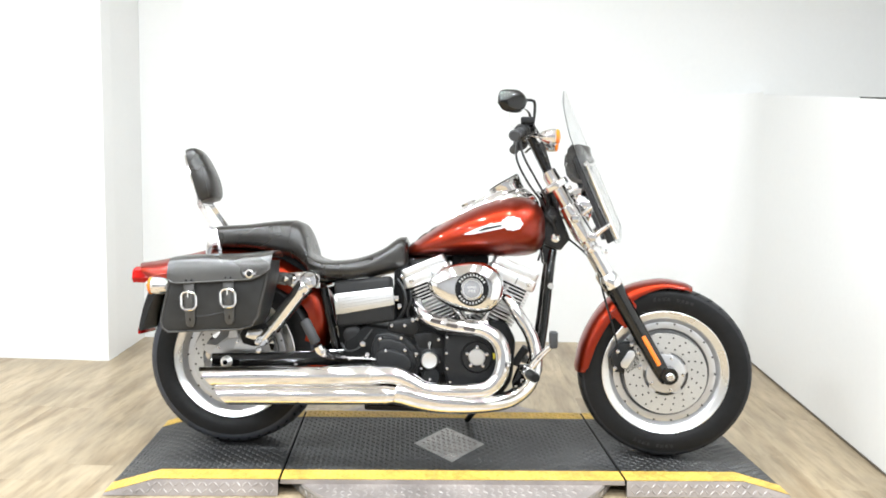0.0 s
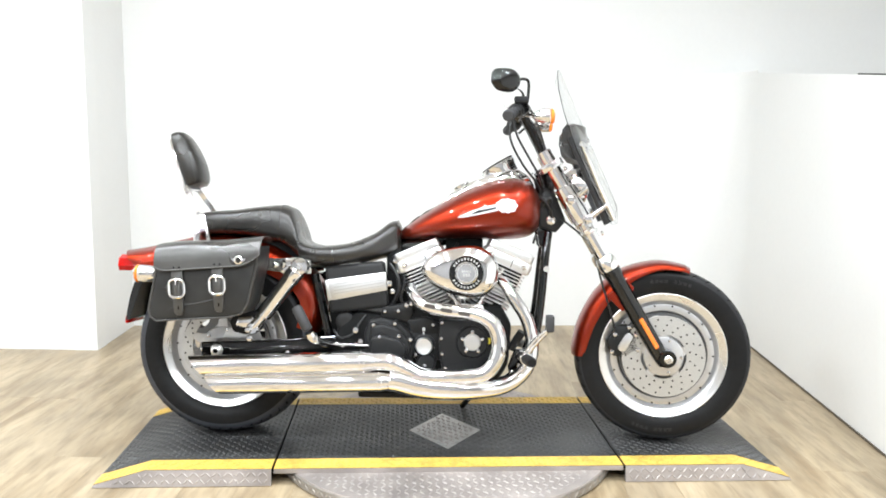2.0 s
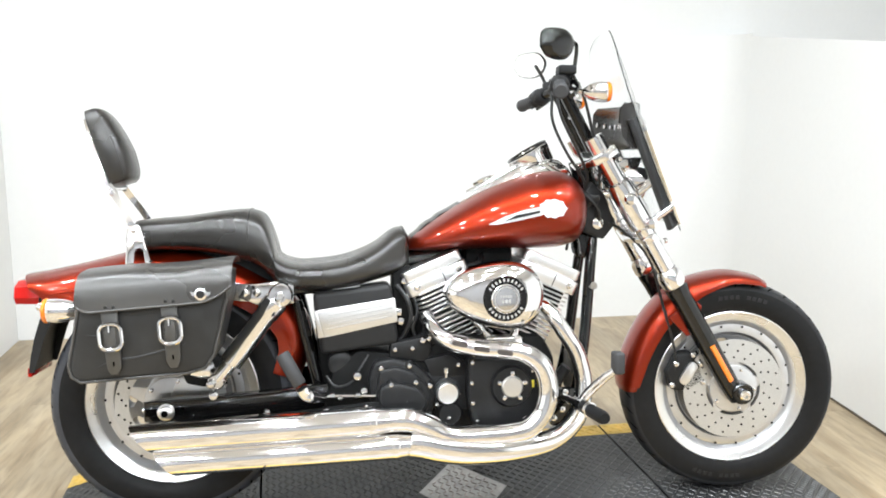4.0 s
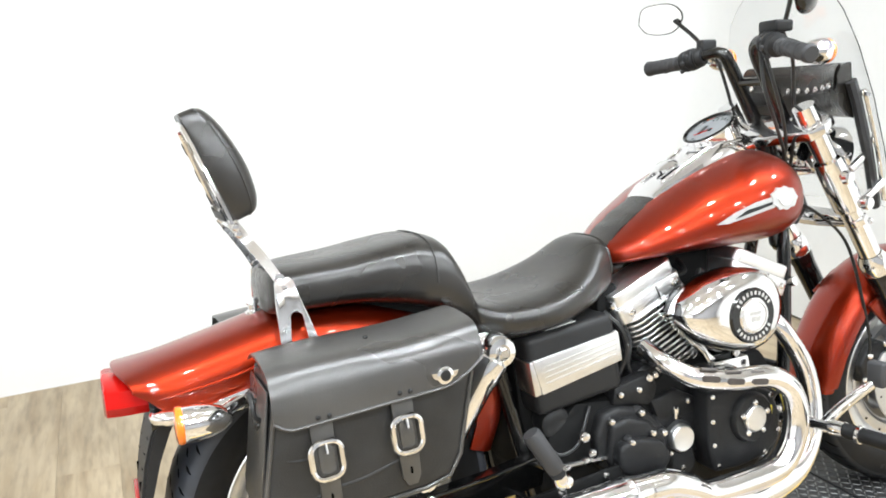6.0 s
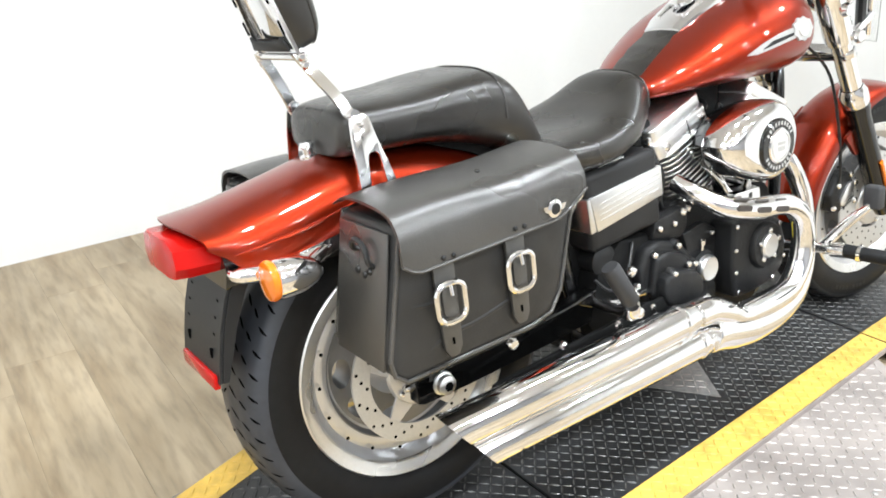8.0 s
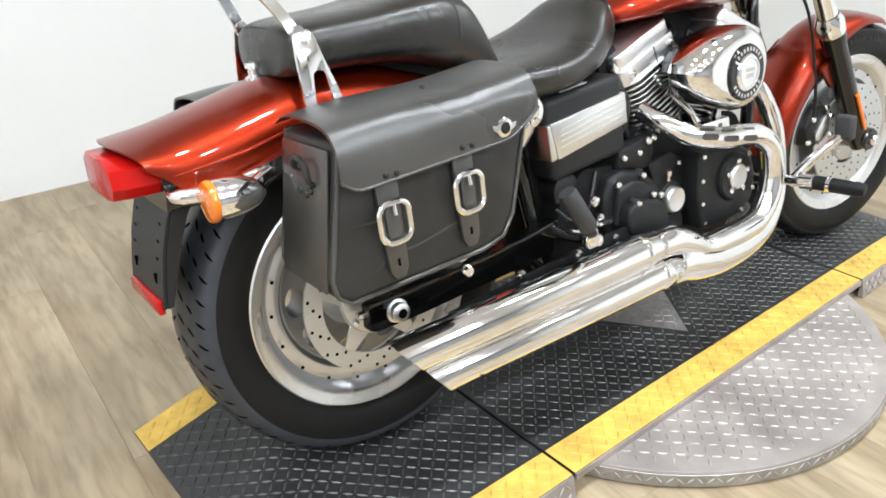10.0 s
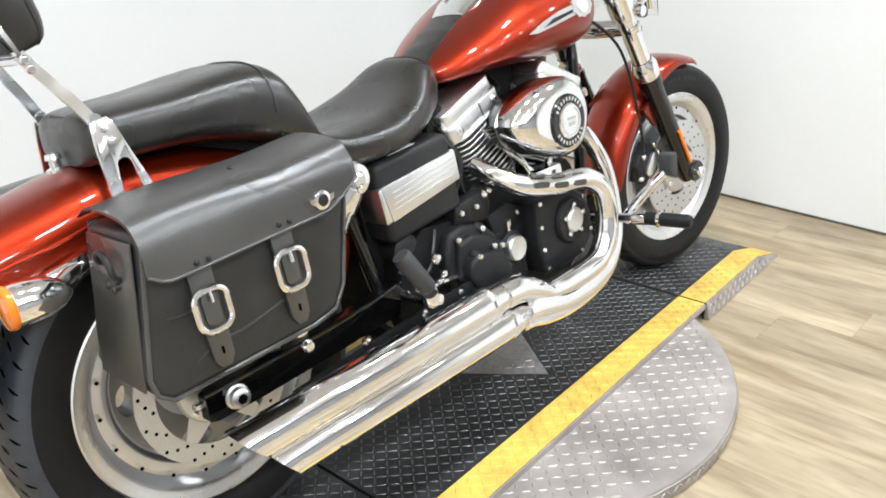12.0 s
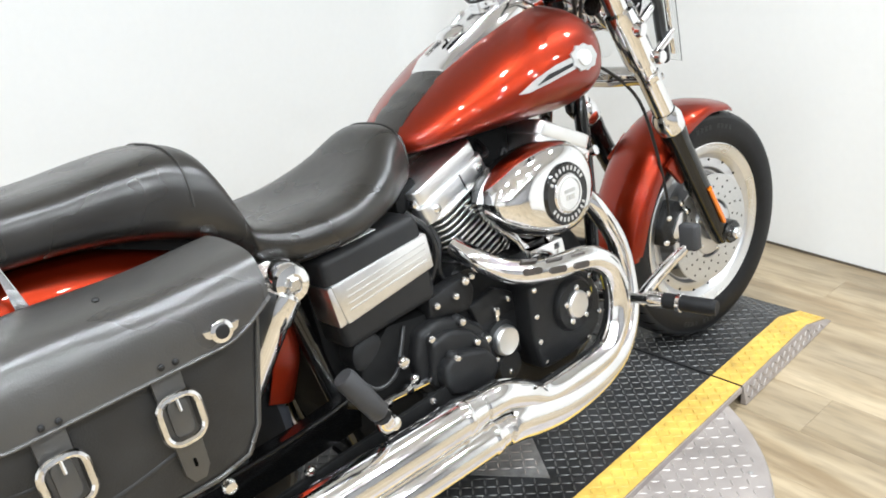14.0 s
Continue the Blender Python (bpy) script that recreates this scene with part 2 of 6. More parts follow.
def tube(pts, r, seg=14, per=5, smooth=True, flat=1.0):
    """A round bar along a way; r is one radius or one for each point given."""
    if np.isscalar(r):
        r = [r] * len(pts)
    way = [np.array((*p, q), float) for p, q in zip(pts, r)]
    if smooth and len(pts) > 2:
        way = spline(way, per)
    rings, side = [], None
    for i, w in enumerate(way):
        a, b = way[max(i - 1, 0)][:3], way[min(i + 1, len(way) - 1)][:3]
        d = Vector(b - a).normalized()
        if side is None:
            side = d.orthogonal().normalized()
        side = (side - d * side.dot(d)).normalized()
        up = d.cross(side)
        c = Vector(w[:3])
        rings.append([c + (side * math.cos(u) + up * math.sin(u) * flat) * w[3] for u in (2 * math.pi * k / seg for k in range(seg))])
    return loft(rings)


def turned(profile, centre=(0, 0, 0), axis="y", seg=48, closed=False):
    """A solid of revolution: profile of (radius, along) round an axis through centre."""
    bm = bmesh.new()
    rings = []
    for k in range(seg):
        u = 2 * math.pi * k / seg
        c, s = math.cos(u), math.sin(u)
        ring = []
        for r, h in profile:
            p = {"x": (h, r * c, r * s), "y": (r * c, h, r * s), "z": (r * c, r * s, h)}[axis]
            ring.append(bm.verts.new(Vector(p) + Vector(centre)))
        rings.append(ring)
    n = len(profile)
    for k in range(seg):
        a, b = rings[k], rings[(k + 1) % seg]
        for i in range(n if closed else n - 1):
            j = (i + 1) % n
            bm.faces.new((a[i], a[j], b[j], b[i]))
    bmesh.ops.remove_doubles(bm, verts=bm.verts, dist=1e-6)
    return bm


def merge(*bms):
    out = bmesh.new()
    for b in bms:
        me = bpy.data.meshes.new("tmp")
        b.to_mesh(me)
        b.free()
        out.from_mesh(me)
        bpy.data.meshes.remove(me)
    return out


def moved(bm, m):
    bmesh.ops.transform(bm, matrix=m, verts=bm.verts)
    return bm


def flipped(bm):
    """The mirror image across the machine's middle plane."""
    bmesh.ops.scale(bm, vec=(1, -1, 1), verts=bm.verts)
    bmesh.ops.reverse_faces(bm, faces=bm.faces)
    return bm


def aim(a, b):
    """A pose at a whose z axis points to b."""
    q = (Vector(b) - Vector(a)).to_track_quat("Z", "Y")
    return Matrix.LocRotScale(Vector(a), q, None)


def rod(a, b, profile, seg=20):
    """A turned piece standing on a, pointing to b: profile of (radius, along)."""
    return moved(turned(profile, axis="z", seg=seg), aim(a, b))


def bolt(at, r, h=0.006, towards=(0, -1, 0), dome=True):
    p = [(0, 0), (r * 0.9, 0), (r, h * 0.2), (r, h * 0.7), (r * 0.75, h), (0, h * (1.15 if dome else 1.0))]
    return rod(at, Vector(at) + Vector(towards), p, 12)


def rounded(w, h, r, n=5):
    """A rounded rectangle round the origin."""
    out = []
    for cx, cy, a0 in ((w / 2 - r, h / 2 - r, 0), (-w / 2 + r, h / 2 - r, 90), (-w / 2 + r, -h / 2 + r, 180), (w / 2 - r, -h / 2 + r, 270)):
        for k in range(n):
            u = radians(a0 + 90 * k / (n - 1))
            out.append((cx + r * math.cos(u), cy + r * math.sin(u)))
    return out


def fan(pts, k):
    """An outline shrunk towards its middle by k metres, by scale."""
    c = np.mean(pts, axis=0)
    size = np.mean([np.linalg.norm(np.array(p) - c) for p in pts])
    return [tuple(c + (np.array(p) - c) * (1 - k / size)) for p in pts]


def thing(name, label, category, loc=(0, 0, 0), rot=(0, 0, 0), group="", kind=""):
    e = new(name)
    e.location, e.rotation_euler = loc, [radians(a) for a in rot]
    return tagged(e, label, category, group, kind)


# ---- the room ----
def wall(name, a, b, height, thick, mat, z0=0.0, side=1):
    """A wall along the floor line a-b, its thickness to the given side."""
    a, b = Vector((*a, 0)), Vector((*b, 0))
    n = Vector((-(b - a).y, (b - a).x, 0)).normalized() * thick * side
    quad = [a, b, b + n, a + n]
    bm = prism([(p.x, p.y) for p in quad], "z", z0, z0 + height)
    ob = new(name, mesh_of(name, bm, mat))
    return tagged(ob, kind="structure")


tagged(wall("wall_back", (-1.10, 1.853), (4.32, 2.232), CEILING, 0.12, M_WALL), "plain white painted back wall behind the motorcycle", "wall")
tagged(wall("wall_jog", (-1.07, 1.28), (-1.10, 1.853), CEILING, 0.12, M_WALL), "white return of the stepped wall", "wall")
tagged(wall("wall_step", (-4.2, 1.28), (-1.07, 1.28), CEILING, 0.12, M_WALL), "white wall standing forward of the back wall", "wall")
half = bmesh.new()
foot = [(2.615, 2.107), (2.33, -2.6), (2.47, -2.608), (2.755, 2.117)]
lo = [half.verts.new((x, y, 0)) for x, y in foot]
hi = [half.verts.new((x, y, DECK + 1.352 + 0.092 * y)) for x, y in foot]
half.faces.new(lo)
half.faces.new(hi[::-1])
for i in range(4):
    half.faces.new((lo[i], lo[(i + 1) % 4], hi[(i + 1) % 4], hi[i]))
tagged(new("wall_half", mesh_of("wall_half", half, M_WALL)), "white half-height partition with a gently sloping top", "wall", kind="structure")
# rounded filler added between back wall and partition so the corner shows no shaded crease
CORNER, TO_BACK, TO_HALF, R_COVE = Vector((2.6154, 2.1128)), Vector((-0.9976, -0.0698)), Vector((-0.0604, -0.9982)), 0.34
arc = [CORNER + Vector((0.02, 0.02))]
for k in range(13):
    u = radians(90 * k / 12)
    arc.append(CORNER + TO_BACK * R_COVE * (1 - math.sin(u)) + TO_HALF * R_COVE * (1 - math.cos(u)))
tagged(new("corner_filler", mesh_of("corner_filler", prism([(p.x, p.y) for p in arc], "z", 0.0, DECK + 1.352 + 0.092 * 1.95), M_WALL, 60)), "white rounded filler added to hide the shaded crease of the corner", "wall", kind="structure")
# thin dark strip lying on part of the partition's top edge
edge_line = [(2.372, -1.85), (2.520, 0.50)]
rows_g = []
for gx, gy in edge_line:
    gz = DECK + 1.352 + 0.092 * gy
    rows_g.append([(gx, gy, gz + 0.001), (gx + 0.12, gy, gz + 0.001), (gx + 0.12, gy, gz + 0.007), (gx, gy, gz + 0.007)])
tagged(new("top_edge_strip", mesh_of("top_edge_strip", loft(rows_g), M_DARK_EDGE)), "thin dark strip along the top of the partition", "trim", kind="structure")
tagged(wall("wall_right", (4.2, 2.4), (4.2, -6.2), CEILING, 0.12, M_WALL), "white wall beyond the half-height partition", "wall")
tagged(wall("wall_left", (-4.2, -6.2), (-4.2, 1.28), CEILING, 0.12, M_WALL), "plain pale side wall", "wall")
# unseen wall behind the camera, kept grey to deepen blacks and chrome reflections
tagged(wall("unseen_wall_front", (4.2, -6.2), (-4.2, -6.2), CEILING, 0.12, M_UNSEEN_GREY), "plain grey end wall, unseen, added to darken reflections", "wall")
ceil = new("ceiling", mesh_of("ceiling", box(-4.4, 4.4, -6.4, 2.6, CEILING, CEILING + 0.1), M_CEIL))
tagged(ceil, "plain grey ceiling", "ceiling", kind="structure")

sub = new("floor", mesh_of("floor", box(-4.4, 4.4, -6.4, 2.6, -0.1, -0.004), M_JOINT))
tagged(sub, "light oak laminate floor of long boards", "floor", kind="structure")

# thin strip whose dark colour stands for the shadow gap along the partition's foot
strip = new("trim", mesh_of("trim", prism([(2.330, -2.59), (2.326, -2.59), (2.6105, 2.104), (2.6145, 2.104)], "z", 0.001, 0.009), M_GAP_SHADE))
tagged(strip, "thin strip coloured as the shadow gap at the foot of the partition", "trim", kind="structure")

# lamps on the ceiling
def ceiling_lamp(x, y):
    e = thing("ceiling_lamp", "round white ceiling lamp, lit", "lamp", (x, y, CEILING), group="ceiling lamps")
    part("housing", turned([(0, 0), (0.100, 0), (0.100, -0.03), (0.087, -0.035)], axis="z", seg=24), M_CEIL, e)
    part("diffuser", turned([(0.086, -0.034), (0.04, -0.038), (0, -0.04)], axis="z", seg=24), M_LAMP, e)
    lamp = bpy.data.lights.new("lamp", "AREA")
    lamp.shape, lamp.size, lamp.energy, lamp.color = "DISK", 0.17, LAMP_W, (0.93, 0.98, 1.0)
    ob = new("lamp_light", lamp)
    ob.location = (x, y, CEILING - 0.05)
    return e


for gx in (-2.7, -1.8, -0.9, 0.0, 0.9, 1.8, 2.7):
    for gy in (-4.4, -2.5, -0.55):
        ceiling_lamp(gx, gy)

# ---- the turntable and the display deck ----
PIVOT, YAW = (0.823, 0.035), 3.8
NEAR, FAR, HALF, BREAK, END = -0.34, 0.385, 0.60, 1.02, 1.19


def tread_bars(cells, z_of, mat_size=(0.0225, 0.0050), lift=0.0018):
    """Raised lozenges of a tread plate, each a low faceted bar."""
    verts, faces = [], []
    for d, e, ang in cells:
        c, s = math.cos(ang), math.sin(ang)
        L, W = mat_size[0] / 2, mat_size[1] / 2
        k = len(verts)
        for u, v, up in ((-L, 0, 0), (-L * 0.3, -W, 0), (L * 0.3, -W, 0), (L, 0, 0), (L * 0.3, W, 0), (-L * 0.3, W, 0), (-L * 0.55, 0, lift), (L * 0.55, 0, lift)):
            x, y = d + u * c - v * s, e + u * s + v * c
            verts.append((x, y, z_of(x) + up + 0.0002))
        for f in ((0, 1, 6), (1, 2, 7, 6), (2, 3, 7), (3, 4, 7), (4, 5, 6, 7), (5, 0, 6)):
            faces.append([k + i for i in f])
    me = bpy.data.meshes.new("tread")
    me.from_pydata(verts, [], faces)
    bm = bmesh.new()
    bm.from_mesh(me)
    bpy.data.meshes.remove(me)
    return bm


def lattice(d0, d1, e0, e1, step, keep=lambda d, e: True):
    out = []
    nd, ne = int((d1 - d0) / step), int((e1 - e0) / step)
    for i in range(nd):
        for j in range(ne):
            d, e = d0 + (i + 0.5) * (d1 - d0) / nd, e0 + (j + 0.5) * (e1 - e0) / ne
            if keep(d, e):
                out.append((d, e, radians(45 if (i + j) % 2 else -45)))
    return out


def deck_z(d):
    a = abs(d)
    return 0.0 if a < BREAK else -(a - BREAK) / (END - BREAK) * (DECK - 0.006)


def sheet(d_list, e0, e1, z_lift, thick):
    """A strip of the deck that follows its slope."""
    rings = []
    for d in d_list:
        z = deck_z(d) + z_lift
        rings.append([(d, e0, z - thick), (d, e1, z - thick), (d, e1, z), (d, e0, z)])
    return loft(rings)


def side_bars(ds, parent):
    """Tread marks on the sloping near side of a ramp."""
    bm = tread_bars(lattice(min(ds) + 0.01, max(ds) - 0.01, 0.004, DECK - 0.006, 0.0185), lambda x: 0.0)
    for v in bm.verts:
        f = v.co.y / DECK
        v.co = Vector((v.co.x, NEAR - 0.0045 - 0.012 * f - v.co.z, -v.co.y))
    gone = [v for v in bm.verts if v.co.z > deck_z(v.co.x) - 0.002]
    bmesh.ops.delete(bm, geom=gone, context="VERTS")
    part("side_relief", bm, M_TREAD_SIDE, parent)["kind"] = "stuff"


table = thing("turntable", "round aluminium tread-plate turntable lying on the floor", "turntable", (*PIVOT, 0), (0, 0, YAW))
part("rim_band", turned([(0.6255, 0.004), (0.6285, 0.005), (0.6285, 0.034), (0.6255, 0.035)], axis="z", seg=128, closed=True), M_GALV, table, "scuffed tread-plate rim")
part("disc", turned([(0, 0.002), (0.618, 0.002), (0.627, 0.006), (0.627, 0.036), (0.624, 0.040), (0, 0.040)], axis="z", seg=128), M_PLATE, table)
bars = part("tread_relief", tread_bars(lattice(-0.62, 0.62, -0.62, 0.62, 0.0250, lambda d, e: d * d + e * e < 0.60 ** 2 and (e < NEAR + 0.01 or e > FAR - 0.01)), lambda x: 0.040), M_TREAD_SIDE, table)
bars["kind"] = "stuff"
rim_marks = tread_bars(lattice(0.0, 2 * math.pi * 0.6285, 0.006, 0.034, 0.0200), lambda x: 0.0)
for v in rim_marks.verts:
    u, r = v.co.x / 0.6285, 0.6284 + v.co.z
    v.co = Vector((r * math.cos(u), r * math.sin(u), v.co.y))
part("rim_relief", rim_marks, M_TREAD_SIDE, table)["kind"] = "stuff"
for k in range(10):
    u = radians(36 * k + 14)
    part("screw", bolt((0.585 * math.cos(u), 0.585 * math.sin(u), 0.040), 0.006, 0.0015, (0, 0, 1)), M_GALV, table)

deck = thing("display_deck", "black tread-plate display platform edged in yellow safety paint", "platform", (*PIVOT, DECK), (0, 0, YAW))
GAP = 0.004
for k, (name, ds) in enumerate((("centre_plate", [-HALF + GAP, HALF - GAP]), ("ramp_plate", [HALF + GAP, BREAK, END]), ("ramp_plate", [-END, -BREAK, -HALF - GAP]))):
    lo, hi = ds[0], ds[-1]
    p = part(name, sheet(ds, NEAR, FAR, 0, 0.010), M_DECK, deck, "black tread plate")
    part("yellow_stripe", sheet(ds, NEAR, NEAR + 0.08, 0.0012, 0.0008), M_YELLOW, p, "yellow painted edge stripe")
    part("yellow_stripe", sheet(ds, FAR - 0.08, FAR, 0.0012, 0.0008), M_YELLOW, p, "yellow painted edge stripe")
    keep = (lambda d, e: abs(d) / 0.137 + abs(e) / 0.184 > 1.08)
    t = part("tread_relief", tread_bars(lattice(lo + 0.005, hi - 0.005, NEAR + 0.088, FAR - 0.088, 0.0190, keep), deck_z), M_TREAD, p)
    t["kind"] = "stuff"
    for e0, e1 in ((NEAR + 0.003, NEAR + 0.077), (FAR - 0.077, FAR - 0.003)):
        t = part("stripe_relief", tread_bars(lattice(lo + 0.008, hi - 0.008, e0 + 0.004, e1 - 0.004, 0.0190), lambda d: deck_z(d) + 0.0012), M_YELLOW, p)
        t["kind"] = "stuff"
    # folded sides
    for e in (NEAR, FAR):
        s = -1 if e < 0 else 1
        rings = []
        for d in ds:
            zt = deck_z(d) - 0.001
            zb = -DECK + 0.002 if k else -0.0145
            zb = min(zb, zt - 0.003)
            rings.append([(d, e, zt), (d, e + s * 0.004, zt), (d, e + s * (0.016 if k else 0.005), zb), (d, e, zb)])
        sp = part("side_plate", loft(rings), M_PLATE, p, "bare aluminium tread-plate side")
        if k and e == NEAR:
            side_bars(ds, sp)
    if k:
        # black strip colours in the shade of the gap between plates
        s = part("seam_edge", sheet([HALF - GAP + 0.001, HALF + GAP - 0.001] if k == 1 else [-HALF - GAP + 0.001, -HALF + GAP - 0.001], NEAR, FAR, -0.004, 0.008), M_SHADE_MARK, p)
part("diamond_window", prism([(-0.137, 0), (0, -0.184), (0.137, 0), (0, 0.184)], "z", -0.002, 0.0015), M_GALV, deck, "bare steel diamond let into the plate")
dw = tread_bars(lattice(-0.13, 0.13, -0.18, 0.18, 0.0190, lambda d, e: abs(d) / 0.137 + abs(e) / 0.184 < 0.88), lambda x: 0.0016)
t = part("diamond_relief", dw, M_PLATE, deck)
t["kind"] = "stuff"
# bearers under the deck, between the turntable and the plates
for d in (-0.9, -0.45, 0.45, 0.9):
    top = -0.0102
    part("bearer", box(d - 0.02, d + 0.02, NEAR + 0.02, FAR - 0.02, (-0.0148 if abs(d) < 0.6 else -DECK + 0.001), top), M_BLACK, deck)

# ---- the motorcycle ----
LEAN = 7.5
STEER_DEG = -7.0
RAKE = Vector((-0.50, 0, 0.866))
STEER = Matrix.Translation((1.225, 0, 0.90)) @ Matrix.Rotation(radians(STEER_DEG), 4, RAKE) @ Matrix.Translation((-1.225, 0, -0.90))
bike = thing("motorcycle", "copper-red cruiser motorcycle with black leather saddlebags, leaning on its side stand", "motorcycle", (0, 0.02, DECK), (-LEAN, 0, 0))


def superring(x, zc, w, hu, hd, n=28, p=2.4, yc=0.0):
    """A closed cross-section at x: half-width w, height hu above and hd below zc."""
    out = []
    for k in range(n):
        u = 2 * math.pi * k / n
        c, s = math.cos(u), math.sin(u)
        y = math.copysign(abs(c) ** (2 / p), c) * w
        z = math.copysign(abs(s) ** (2 / p), s) * (hu if s > 0 else hd)
        out.append((x, yc + y, zc + z))
    return out


# wheels
def tyre_profile(R, w, rim):
    hw = w / 2
    pts = [(rim - 0.008, -hw * 0.62), (rim + 0.004, -hw * 0.80), (rim + (R - rim) * 0.30, -hw * 0.97), (rim + (R - rim) * 0.58, -hw), (R - w * 0.125, -hw * 0.93),
           (R - w * 0.055, -hw * 0.72), (R - w * 0.018, -hw * 0.40), (R, 0)]
    pts = [tuple(p) for p in spline(pts, 3)]
    return pts + [(r, -h) for r, h in pts[-2::-1]]


def holed_dish(n, r0, r1, rc, hr, ht, y, thick, m=24):
    """A ring between two radii with n oval openings."""
    bm = bmesh.new()
    for k in range(n):
        a0, a1 = 2 * math.pi * k / n, 2 * math.pi * (k + 1) / n
        am = (a0 + a1) / 2
        outer, inner = [], []
        for i in range(m):
            u = 2 * math.pi * i / m
            c, s = math.cos(u), math.sin(u)
            q = max(abs(c), abs(s))
            rr = (r0 + r1) / 2 + (r1 - r0) / 2 * s / q
            outer.append((rr, am + (a1 - a0) / 2 * c / q))
            inner.append((rc + hr * s, am + ht * c / rc))
        vs = {}
        for side, yy in (("a", y), ("b", y + thick)):
            for nm, ring in (("o", outer), ("i", inner)):
                vs[side + nm] = [bm.verts.new((r * math.cos(a), yy, r * math.sin(a))) for r, a in ring]
        for i in range(m):
            j = (i + 1) % m
            bm.faces.new((vs["ao"][i], vs["ao"][j], vs["ai"][j], vs["ai"][i]))
            bm.faces.new((vs["bo"][j], vs["bo"][i], vs["bi"][i], vs["bi"][j]))
            bm.faces.new((vs["ai"][i], vs["ai"][j], vs["bi"][j], vs["bi"][i]))
    bmesh.ops.remove_doubles(bm, verts=bm.verts, dist=1e-5)
    return bm


def wheel(name, R, w, rim, centre, label, disc_r, disc_y, grooves, turn=Matrix(), cut=1.0, crown_look=M_TYRETREAD, band=0.042, holes_round=20, slits=((0.05, 0.40, 0.00, 0.06, 0.0080), (0.52, 0.93, 0.03, 0.10, 0.0080))):
    m = turn @ Matrix.Translation(centre)
    hw = w / 2
    prof = [(rim - 0.078, -hw * 0.30), (rim - 0.066, -hw * 0.34), (rim - 0.060, -hw * 0.50), (rim - 0.046, -hw * 0.53), (rim - 0.036, -hw * 0.50), (rim - 0.030, -hw * 0.58), (rim - 0.022, -hw * 0.72), (rim - 0.014, -hw * 0.78), (rim - 0.004, -hw * 0.80), (rim + 0.004, -hw * 0.86),
            (rim + 0.009, -hw * 0.80), (rim + 0.002, -hw * 0.6), (rim - 0.02, 0)]
    prof = prof + [(r, -h) for r, h in prof[-2::-1]]
    wh = part(name, moved(turned(prof, seg=96, closed=True), m), M_RIM, bike, label)
    tyre = part("tyre", moved(turned(tyre_profile(R, w, rim), seg=112), m), M_RUBBER, wh, "black road tyre with curved tread grooves")
    crown_band = [(r + 0.0008, h) for r, h in tyre_profile(R, w, rim) if r > R - w * 0.24]
    crown_band = [(crown_band[0][0] - 0.0016, crown_band[0][1])] + crown_band + [(crown_band[-1][0] - 0.0016, crown_band[-1][1])]
    part("tread", moved(turned(crown_band, seg=112), m), crown_look, tyre, "worn grey tread band")
    # polished outer lip, and the well's groove with its shade put into the colour
    part("rim_lip", moved(turned([(rim - 0.020, -hw * 0.745), (rim - 0.014, -hw * 0.80), (rim - 0.004, -hw * 0.825), (rim + 0.005, -hw * 0.885), (rim + 0.008, -hw * 0.86), (rim - 0.002, -hw * 0.78), (rim - 0.016, -hw * 0.70)], seg=96, closed=True), m), M_STEEL, wh, "polished rim lip")
    part("rim_groove", moved(turned([(rim - 0.0675, -hw * 0.355), (rim - 0.0615, -hw * 0.515), (rim - 0.0590, -hw * 0.520), (rim - 0.0600, -hw * 0.45), (rim - 0.0640, -hw * 0.33)], seg=96, closed=True), m), M_RIM_SHADED, wh, "groove round the wheel well, coloured dark as shade")
    # disc coloured darker than the rim to stand for interior shade
    part("wheel_disc", moved(holed_dish(9, 0.075, rim - 0.066, rim - 0.098, 0.019, 0.030, -hw * 0.32, hw * 0.64), m), M_RIM_SHADED, wh, "cast disc with oval openings, darkened for shade inside the rim")
    part("hub", moved(turned([(0, -hw * 0.9), (0.035, -hw * 0.9), (0.040, -hw * 0.8), (0.045, -hw * 0.5), (0.080, -hw * 0.36), (0.080, hw * 0.36), (0.045, hw * 0.5), (0.04, hw * 0.8), (0, hw * 0.8)], seg=48), m), M_RIM, wh)
    # brake rotor: outer band, carrier, and black discs painted as the shade in drilled holes
    rot = part("brake_disc", moved(turned([(disc_r - band, disc_y), (disc_r, disc_y), (disc_r, disc_y - 0.005), (disc_r - band, disc_y - 0.005)], seg=72, closed=True), m), M_DISC, wh, "drilled steel brake disc")
    inner = disc_r - band
    part("rotor_carrier", moved(turned([(0.03, disc_y + 0.004), (0.070, disc_y + 0.002), (0.074, disc_y - 0.001), (0.070, disc_y - 0.007), (0.04, disc_y - 0.012), (0.03, disc_y - 0.012)], seg=48, closed=True), m), M_RIM, wh)
    for k in range(5):
        u = 2 * math.pi * k / 5 + 0.3
        c, q = math.cos(u), math.sin(u)
        arm = [(0.060 * c - 0.024 * q, 0.060 * q + 0.024 * c), (0.060 * c + 0.024 * q, 0.060 * q - 0.024 * c), ((inner + 0.004) * c + 0.011 * q, (inner + 0.004) * q - 0.011 * c), ((inner + 0.004) * c - 0.011 * q, (inner + 0.004) * q + 0.011 * c)]
        part("rotor_arm", moved(prism(arm, "y", disc_y - 0.004, disc_y + 0.001, 0.001, 1), m), M_RIM, wh)
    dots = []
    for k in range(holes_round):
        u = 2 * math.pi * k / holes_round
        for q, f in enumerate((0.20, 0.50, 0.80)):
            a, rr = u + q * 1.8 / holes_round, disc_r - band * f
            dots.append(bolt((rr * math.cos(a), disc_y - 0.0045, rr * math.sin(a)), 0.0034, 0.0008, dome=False))
